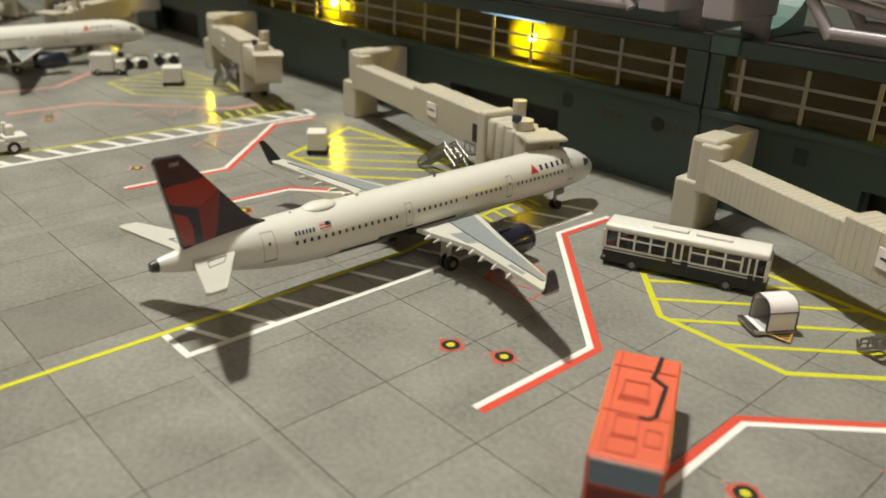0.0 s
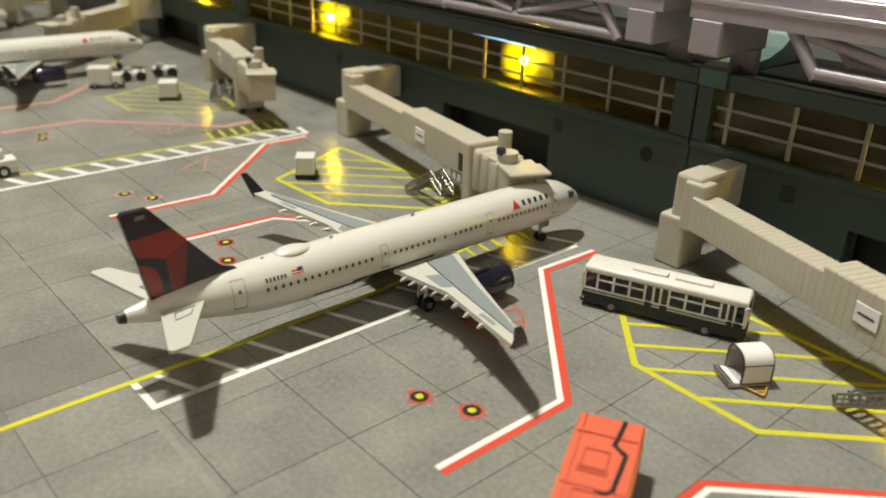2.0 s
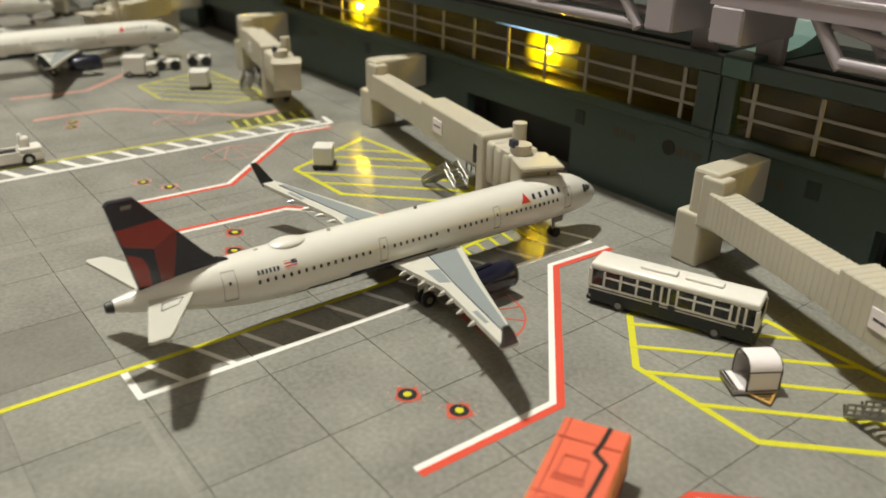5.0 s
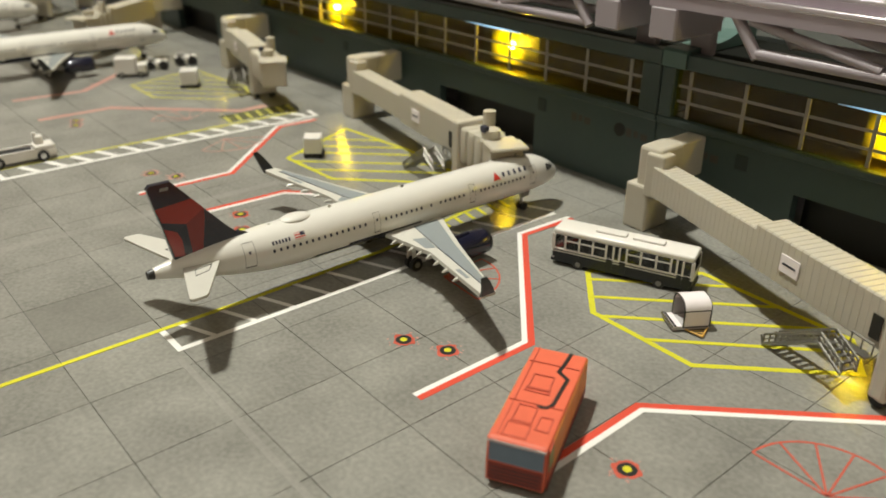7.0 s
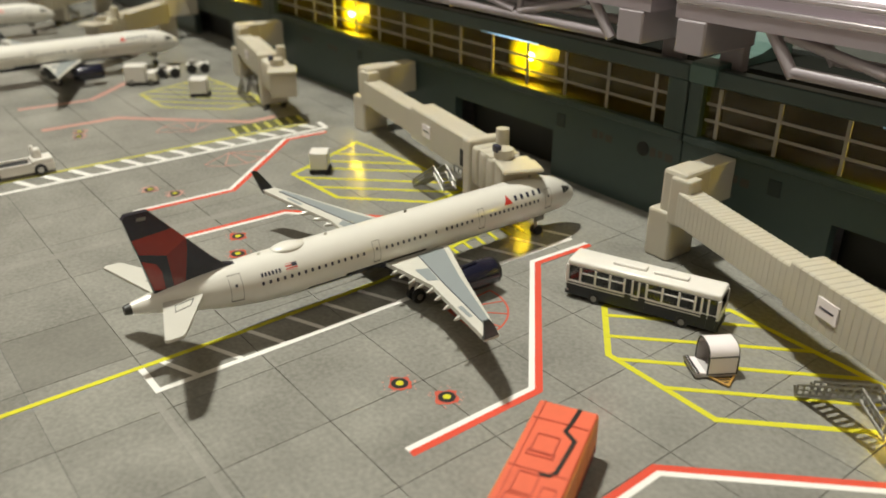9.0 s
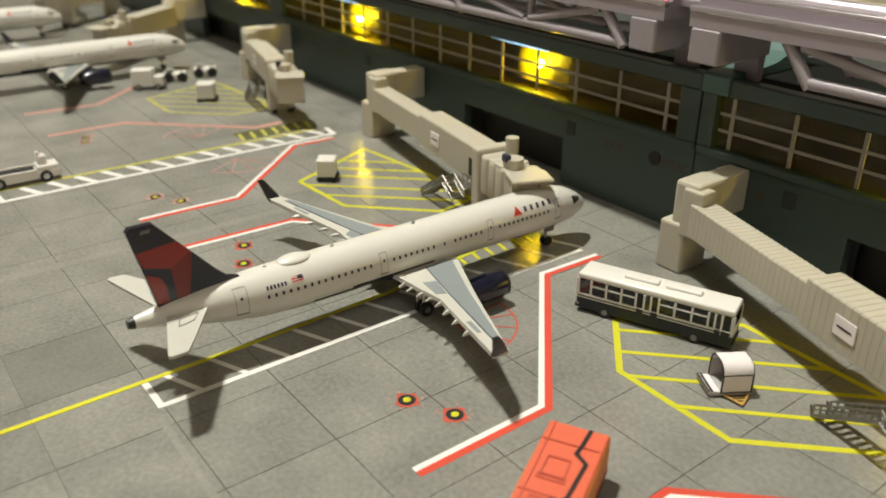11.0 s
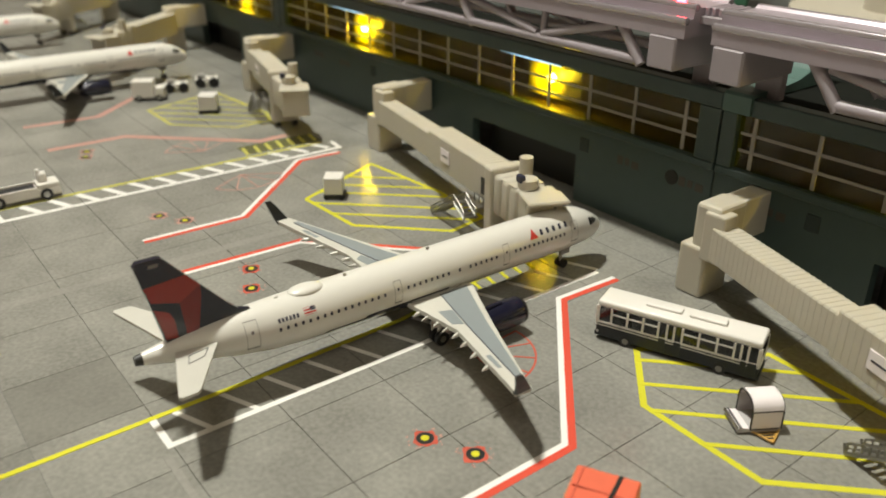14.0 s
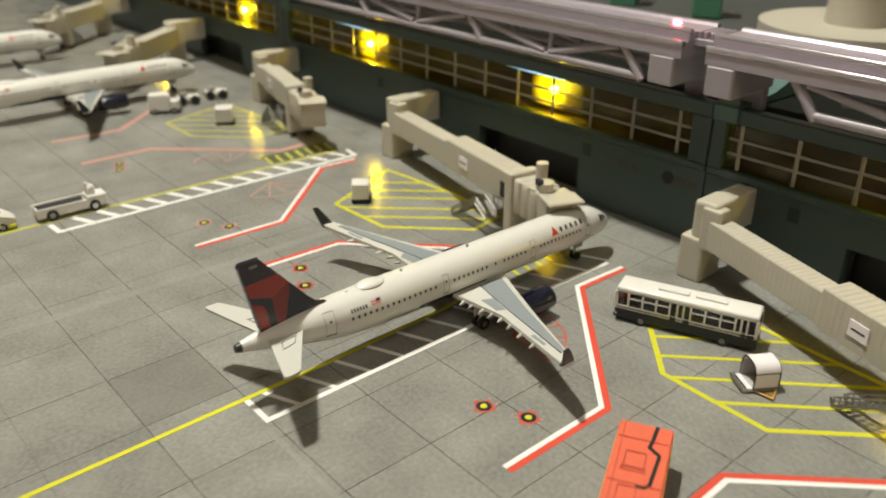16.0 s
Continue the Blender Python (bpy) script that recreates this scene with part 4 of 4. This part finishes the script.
    for x in (r + 28.4, r + 30.8, r + 33.2):
        piece("landing_post", tube(B(), (x, -4.0, 8.5), (x, -4.0, 10.8), 0.16, 6), ETCHED, stair)
    piece("landing_rail", tube(B(), (r + 28.4, -4.0, 10.8), (r + 33.2, -4.0, 10.8), 0.2, 6), ETCHED, stair, smooth=True)
    return j


jetbridge((28.4, 114.6, 0), -20.5, "ivory plastic passenger jet bridge with ribbed tunnel and metal stair")
jetbridge((-97.4, 112.6, 0), -11.0, "ivory plastic passenger jet bridge docked beside the airliner nose")
jetbridge((-193.0, 112.0, 0), -14.0, "ivory plastic passenger jet bridge parked at the neighbouring stand", 13.0)
jetbridge((-286.0, 112.6, 0), -52.0, "ivory plastic passenger jet bridge reaching to a far airliner", 0.5)
jetbridge((-388.0, 112.6, 0), -52.0, "ivory plastic passenger jet bridge reaching to a far airliner", 0.5)


# ---- the bus ----
def wheel(parent, x, y, r, w, hub=STEEL):
    bm = B()
    tube(bm, (x, y - w / 2, r), (x, y + w / 2, r), r, 18)
    t = part("wheel", bm, TYRE, parent, smooth=True)
    hb = B()
    tube(hb, (x, y - w / 2 - 0.06, r), (x, y + w / 2 + 0.06, r), r * 0.5, 12)
    part("hub", hb, hub, t)
    return t


def build_bus():
    b = thing("airport_bus", "white and black model airport bus with smoked windows", "bus", (42.6, 92.0, 0), 21.5)
    L, W, H = 16.0, 3.3, 9.2
    lower = box(B(), -L, L, -W, W, 0.9, 3.5, 0.25)
    part("lower_body", lower, BUS_NAVY, b, "black lower body")
    part("waist", box(B(), -L + 0.05, L - 0.05, -W - 0.05, W + 0.05, 3.5, 4.5, 0.1), BUS_WHITE, b)
    for s in (-1, 1):
        part("waist_stripe", box(B(), -L + 0.3, L - 0.3, s * W - 0.09, s * W + 0.09, 3.85, 4.1), BUS_NAVY, b)
    roof = box(B(), -L, L, -W, W, 7.7, H, 0.55, seg=3)
    part("roof", roof, BUS_WHITE, b, "white roof", smooth=True)
    for x0, x1 in ((-7.0, 0.2), (1.6, 8.8)):
        part("roof_pod", box(B(), x0, x1, -0.9, 1.1, H - 0.1, H + 0.6, 0.3, seg=2), BUS_WHITE, b)
    part("interior_floor", box(B(), -L + 0.4, L - 0.4, -W + 0.4, W - 0.4, 4.3, 4.6), BUS_NAVY, b)
    for k in range(11):
        x = -13.5 + 2.6 * k
        if abs(x - 0.5) < 1.6:
            continue
        for y in (-1.9, 1.9):
            part("seat", box(B(), x - 0.5, x + 0.5, y - 0.9, y + 0.9, 4.6, 6.6, 0.2), BUS_NAVY, b)
    for s in (-1, 1):
        for x in (-15.6, -12.9, -9.6, -6.4, -3.3, -1.6, -0.2, 1.4, 4.6, 8.0, 11.2, 12.5, 13.8, 15.7):
            part("window_post", box(B(), x - 0.2, x + 0.2, s * W - 0.22, s * W + 0.02, 4.4, 7.8), BUS_WHITE, b)
        part("window_rail", box(B(), -12.9, -3.3, s * W - 0.16, s * W + 0.03, 6.5, 6.75), BUS_WHITE, b)
        part("window_rail", box(B(), 1.4, 11.2, s * W - 0.16, s * W + 0.03, 6.5, 6.75), BUS_WHITE, b)
        gl = part("glazing", box(B(), -15.4, 15.5, s * (W - 0.15) - 0.03, s * (W - 0.15) + 0.03, 4.5, 7.75), BUS_GLASS, b)
        gl.visible_shadow = False
        for x0, x1 in ((-3.1, -1.7), (-0.1, 1.3), (12.6, 13.7), (13.9, 15.5)):
            part("door_panel", box(B(), x0, x1, s * W - 0.10, s * W + 0.04, 1.6, 4.4), BUS_NAVY, b)
        for x in (-15.6, -9.5, 8.9, 13.2):
            part("trim_spot", box(B(), x - 0.25, x + 0.25, s * W - 0.05, s * W + 0.08, 1.8, 2.3), STEEL, b)
    for x in (-L, L):
        part("end_panel", box(B(), x - 0.12, x + 0.12, -W + 0.2, W - 0.2, 3.5, 5.2), BUS_WHITE, b)
        part("end_glass", box(B(), x - 0.08, x + 0.08, -W + 0.4, W - 0.4, 5.2, 7.6), BUS_GLASS, b)
        part("corner_post", box(B(), x - 0.2, x + 0.2, -W, -W + 0.45, 4.4, 7.9), BUS_WHITE, b)
        part("corner_post", box(B(), x - 0.2, x + 0.2, W - 0.45, W, 4.4, 7.9), BUS_WHITE, b)
        part("bumper", box(B(), x - 0.25, x + 0.25, -W + 0.1, W - 0.1, 1.0, 2.0, 0.1), BUS_NAVY, b)
    for x in (-9.6, 9.0):
        for y in (-W + 0.35, W - 0.35):
            wheel(b, x, y, 1.3, 0.9, PANEL_LINE)


build_bus()


# ---- the card fire truck ----
def build_truck():
    d = Vector((12.9, -23.6)).normalized()
    t = thing("card_fire_truck", "folded orange-red card model of an airport fire truck", "fire truck", (70.6, 35.6, 0), math.degrees(math.atan2(d.y, d.x)))
    L, W, H = 13.3, 4.7, 8.6
    prof = [(-L, 1.3), (-L, H - 0.5), (-L + 0.6, H), (L - 0.3, H + 0.1), (L + 0.2, H - 0.2), (L + 0.6, 4.6), (L + 0.9, 1.2)]
    M = Matrix(((1, 0, 0, 0), (0, 0, 1, 0), (0, 1, 0, 0), (0, 0, 0, 1)))
    bm = loft(B(), [[Vector((x, y * (0.97 if x > L - 1 else 1.0), z)) for x, z in prof] for y in (-W, W)])
    bmesh.ops.bevel(bm, geom=list(bm.edges), offset=0.32, segments=3, affect="EDGES", profile=0.5)
    part("body", bm, CARD_RED, t, "orange-red folded card body")
    for s in (-1, 1):
        part("side_panel", box(B(), -L + 0.3, L - 3.2, s * W - 0.08, s * W + 0.08, 1.6, H - 0.5), CARD_ORANGE, t, "orange printed side")
        part("lower_side", box(B(), -L + 0.3, L - 0.2, s * W - 0.05, s * W + 0.12, 1.2, 2.6), CARD_RED_DARK, t, "dark red printed skirt")
        part("cab_door", box(B(), L - 3.3, L - 0.6, s * W - 0.08, s * W + 0.10, 2.6, H - 0.5), CARD_RED, t, "orange-red printed cab side")
        for k in range(3):
            part("side_window", box(B(), L - 3.1 + 0.95 * k, L - 2.5 + 0.95 * k, s * W, s * W + 0.14, 4.2, H - 1.2), CARD_GREEN, t, "green printed side window")
        part("locker", box(B(), -L + 2, -L + 6.5, s * W, s * W + 0.11, 3.8, 7.0), CARD_ORANGE, t)
        part("locker", box(B(), -L + 7.5, -L + 12, s * W, s * W + 0.11, 3.8, 7.0), CARD_ORANGE, t)
        for x in (-9.0, -5.2, 7.6):
            wheel(t, x, s * (W - 0.75), 1.9, 1.2, CARD_RED_DARK)
    # front: windscreen and grille, leaning with the nose
    def front(y0, y1, z0, z1, lift):
        xf = lambda z: float(np.interp(z, [1.2, 4.6, H - 0.2], [L + 0.9, L + 0.6, L + 0.2])) + lift
        bm = B()
        loft(bm, [[Vector((xf(z) + dx, y, z)) for dx, z in ((-0.1, z0), (0.04, z0), (0.04, z1), (-0.1, z1))] for y in (y0, y1)])
        return bm
    part("windscreen", front(-4.2, 4.2, 4.9, 7.9, 0.03), CARD_BLUE, t, "slate blue printed windscreen")
    part("front_trim", front(-4.4, 4.4, 8.0, 8.35, 0.05), PAPER_GREY, t)
    part("grille", front(-4.2, 4.2, 1.6, 4.6, 0.03), CARD_RED_DARK, t, "dark red printed grille")
    for k in range(4):
        part("grille_bar", front(-3.8, 3.8, 1.9 + 0.62 * k, 2.05 + 0.62 * k, 0.06), BLACK, t)
    # roof print: black pipe, hatches and panel lines
    pipe = [(-12.6, 1.9), (-8.2, 1.5), (-6.6, 1.2), (-4.8, 3.1), (2.8, 2.5), (3.7, 1.8), (3.9, 0.3)]
    part("black_pipe", strip(B(), pipe, 0.62, H - 0.3, H + 0.2), BLACK, t, "black printed pipe")
    def frame_of(x0, x1, y0, y1, w=0.2):
        return strip(B(), [(x0, y0), (x1, y0), (x1, y1), (x0, y1), (x0, y0)], w, H - 0.3, H + 0.22)
    for x0, x1, y0, y1 in ((-4.6, -0.4, -2.4, 1.0), (-0.7, 0.3, -2.7, 1.3), (4.2, 8.4, -2.4, 0.6), (6.2, 9.6, 1.6, 3.6), (8.9, 12.2, -2.8, 0.8)):
        part("roof_hatch", frame_of(x0, x1, y0, y1), CARD_RED_LINE, t)
    for x in (-8.2, 3.4):
        part("roof_seam", strip(B(), [(x, -W + 0.4), (x, W - 0.4)], 0.16, H - 0.3, H + 0.2), CARD_RED_LINE, t)
    part("roof_seam", strip(B(), [(-12.8, -3.7), (12.4, -3.4)], 0.14, H - 0.3, H + 0.2), CARD_RED_LINE, t)


build_truck()


# ---- the card baggage container on its dolly ----
def build_container():
    c = thing("cargo_container", "white card cargo container with black edges on a dolly", "container", (65.4, 85.2, 0), 57.5)
    # local x along the front panel, local -y towards the front
    L, D, H = 2.75, 2.8, 6.6
    part("dolly_deck", box(B(), -L - 2.2, L + 0.1, -D - 0.1, D + 0.1, 0.35, 0.9, 0.08), PAPER_GREY, c)
    part("front_panel", box(B(), -L, L, -D - 0.1, -D + 0.1, 0.9, H - 2.0), PAPER, c)
    part("back_panel", box(B(), -L, L, D - 0.1, D + 0.1, 0.9, H - 1.9), PAPER_GREY, c)
    M = Matrix(((0, 0, 1, 0), (1, 0, 0, 0), (0, 1, 0, 0), (0, 0, 0, 1)))
    curve = [(-D - 0.1, H - 2.1), (-D + 0.05, H - 1.35), (-D + 0.45, H - 0.72), (-D + 1.1, H - 0.25), (-D + 1.9, H)] + [(D - 1.9 + 2.0 * math.sin(q * math.pi / 12), H - 2.0 + 2.0 * math.cos(q * math.pi / 12)) for q in range(0, 7)]
    part("roof", prism(B(), curve + [(y * 0.95, z - 0.15) for y, z in curve[::-1]], -L, L, M), PAPER, c, smooth=True)
    part("end_panel", prism(B(), [(-D, 0.9)] + curve + [(D, 0.9)], L - 0.1, L + 0.08, M), PAPER, c)
    for x in (-L - 0.1, L - 0.04):
        part("roof_edge", prism(B(), [(y * 1.01, z + 0.03) for y, z in curve] + [(y * 0.91, z - 0.22) for y, z in curve[::-1]], x, x + 0.14, M), BLACK, c)
    for x in (-L, L):
        for y in (-D - 0.06, D + 0.06):
            part("edge_line", box(B(), x - 0.13, x + 0.13, y - 0.13, y + 0.13, 0.9, H - 2.0), BLACK, c)
    part("edge_line", box(B(), -L, L, -D - 0.17, -D - 0.06, H - 2.2, H - 2.0), BLACK, c)
    part("edge_line", box(B(), -L, L, -D - 0.17, -D - 0.06, 0.85, 1.05), BLACK, c)
    # sloping side flap with a silver lip
    flap = B()
    loft(flap, [[Vector((-L - 2.1, y, 1.0)), Vector((-L - 0.1, y, 0.95)), Vector((-L - 0.1, y, 1.15)), Vector((-L - 2.1, y, 1.3))] for y in (-D, D)])
    part("side_flap", flap, PAPER, c)
    part("flap_edge", tube(B(), (-L - 2.2, -D, 1.25), (-L - 2.2, D, 1.25), 0.28, 8), LIP, c, "silver flap edge", smooth=True)
    part("flap_edge", tube(B(), (-L - 1.6, -D, 1.35), (-L - 1.6, D, 1.35), 0.2, 8), BLACK, c, smooth=True)
    # tow frame
    part("tow_plate", prism(B(), [(-L + 0.5, -D - 0.1), (L - 0.2, -D - 0.1), (0.35, -D - 3.1), (-0.2, -D - 3.1)], 0.3, 0.4), ORANGE_PRINT, c, "amber printed tow frame")
    for k in range(3):
        w = 1.9 - 0.6 * k
        part("tow_slat", box(B(), -w, w, -D - 0.6 - 0.75 * k, -D - 0.3 - 0.75 * k, 0.38, 0.5), BLACK, c)
    part("tow_bar", tube(B(), (-L + 0.5, -D, 0.5), (0, -D - 3.2, 0.5), 0.18, 6), ORANGE_PRINT, c)
    part("tow_bar", tube(B(), (L - 0.2, -D, 0.5), (0, -D - 3.2, 0.5), 0.18, 6), ORANGE_PRINT, c)
    for x in (-L + 0.4, L - 0.5):
        for y in (-D + 0.6, D - 0.6):
            w = B()
            tube(w, (x - 0.3, y, 0.4), (x + 0.3, y, 0.4), 0.4, 10)
            part("wheel", w, TYRE, c)


build_container()


# ---- small ground equipment ----
def cube_cart(at, turn, w, d, h, label):
    c = thing("service_cart", label, "cart", at, turn, group="service carts on the apron")
    part("base", box(B(), -w / 2 - 0.3, w / 2 + 0.6, -d / 2, d / 2, 0.3, 1.5, 0.2), TYRE, c, "black base")
    part("body", box(B(), -w / 2, w / 2, -d / 2, d / 2, 1.5, h, 0.3, seg=2), BUS_WHITE, c)
    part("lid", box(B(), -w / 2 - 0.12, w / 2 + 0.12, -d / 2 - 0.12, d / 2 + 0.12, h - 0.7, h + 0.1, 0.25), BUS_WHITE, c)
    for x in (-w / 2 + 0.6, w / 2 - 0.4):
        for y in (-d / 2 + 0.3, d / 2 - 0.3):
            wb = B()
            tube(wb, (x, y - 0.3, 0.55), (x, y + 0.3, 0.55), 0.55, 10)
            part("wheel", wb, TYRE, c)
    return c


cube_cart((-70.0, 80.2, 0), 52, 5.2, 5.4, 6.6, "white boxy service cart with black base on yellow hatching")
cube_cart((-173.0, 86.0, 0), 60, 6.5, 6.5, 7.0, "white boxy service cart on faded yellow hatching")


def flatbed(at, turn, label):
    v = thing("flatbed_tug", label, "vehicle", at, turn, group="white apron vehicles")
    part("chassis", box(B(), -10.5, 10.5, -3.0, 3.0, 1.2, 3.4, 0.3, seg=2), BUS_WHITE, v)
    part("bed", box(B(), -9.4, 4.0, -2.4, 2.4, 3.4, 3.75), TYRE, v, "black load bed")
    for y in (-2.8, 2.8):
        part("bed_side", box(B(), -10.2, 4.4, y - 0.25, y + 0.25, 3.2, 4.3, 0.15), BUS_WHITE, v)
    part("tail_board", box(B(), -10.5, -10.0, -2.9, 2.9, 3.2, 4.3, 0.15), BUS_WHITE, v)
    part("bonnet", box(B(), 4.4, 10.4, -2.8, 2.8, 3.2, 4.9, 0.4, seg=2), BUS_WHITE, v)
    part("driver_seat", box(B(), 5.0, 7.6, -1.4, 1.4, 4.8, 7.6, 0.5, seg=2), BUS_WHITE, v)
    part("headrest", box(B(), 5.0, 6.0, -0.9, 0.9, 7.4, 8.6, 0.3), BUS_WHITE, v)
    part("marker", box(B(), -10.6, -10.45, -2.4, -1.6, 2.0, 2.8), BRIGHT_RED, v)
    for x in (-6.2, 6.4):
        for y in (-2.6, 2.6):
            wheel(v, x, y, 1.75, 1.2)
    return v


flatbed((-121.0, 7.2, 0), 88, "white flatbed apron tug with black load bed")


def nose_van(at, turn):
    v = thing("pushback_tug", "white rounded tug with yellow base on the apron", "vehicle", at, turn, group="white apron vehicles")
    rings = []
    for x, h, w in ((-9, 4.6, 3.0), (-3, 5.4, 3.2), (3, 5.6, 3.2), (6.5, 4.6, 2.9), (8.8, 3.0, 2.2), (9.6, 2.0, 1.4)):
        rings.append([Vector((x, w * math.cos(a) if abs(math.cos(a)) < 0.8 else math.copysign(w, math.cos(a)), 1.4 + (h if math.sin(a) > 0 else 0.2) * abs(math.sin(a)) ** 0.6 * (1 if math.sin(a) > 0 else -1))) for a in [2 * math.pi * (i + 0.5) / 16 for i in range(16)]])
    part("body", loft(B(), rings), BUS_WHITE, v, smooth=True)
    part("base", box(B(), -9.2, 9.4, -2.9, 2.9, 0.6, 1.7, 0.2), YELLOW, v, "yellow base")
    part("windscreen", box(B(), 5.6, 6.2, -1.9, 1.9, 4.8, 5.9, 0.2), INK, v)
    for x in (-5.5, 5.8):
        for y in (-2.5, 2.5):
            wheel(v, x, y, 1.3, 1.0)


nose_van((-123.5, -18.0, 0), 80)


def small_truck(at, turn, label):
    v = thing("service_truck", label, "vehicle", at, turn, group="white apron vehicles")
    part("body", box(B(), -6, 2.5, -3, 3, 1.4, 8.2, 0.4, seg=2), BUS_WHITE, v)
    part("cab", box(B(), 2.8, 6.5, -2.8, 2.8, 1.4, 5.6, 0.6, seg=2), BUS_WHITE, v)
    part("cab_window", box(B(), 5.6, 6.6, -2.3, 2.3, 3.8, 5.0, 0.2), INK, v)
    part("frame", box(B(), -6, 6.6, -2.4, 2.4, 0.8, 1.6), TYRE, v)
    for x in (-3.6, 4.2):
        for y in (-2.5, 2.5):
            wheel(v, x, y, 1.3, 1.0)


small_truck((-204.0, 74.0, 0), 60, "white box service truck beside the far hatched area")


def dolly(at, turn):
    v = thing("baggage_dolly", "dark apron dolly with chunky black wheels", "dolly", at, turn, group="dark dollies")
    part("deck", box(B(), -4.5, 4.5, -2.6, 2.6, 2.6, 3.8, 0.3), BUS_WHITE, v)
    part("motor_box", box(B(), -3.6, -0.4, -2.2, 2.2, 3.8, 5.2, 0.3), PANEL_LINE, v)
    for x in (-2.8, 2.8):
        for y in (-2.4, 2.4):
            wheel(v, x, y, 2.0, 1.4, TYRE)


dolly((-210.0, 87.5, 0), 70)
dolly((-210.5, 101.0, 0), 70)

shade = thing("hanging_lamp", "round white lamp hanging over the table", "lamp", (KEY_AT[0] * 1000, KEY_AT[1] * 1000, 935))
bm = B()
disc(bm, 0, 0, 34, 0, 10, 32)
part("shade", bm, SHADE, shade)
part("rod", tube(B(), (0, 0, 10), (0, 0, 304), 4, 10), BEIGE, shade)
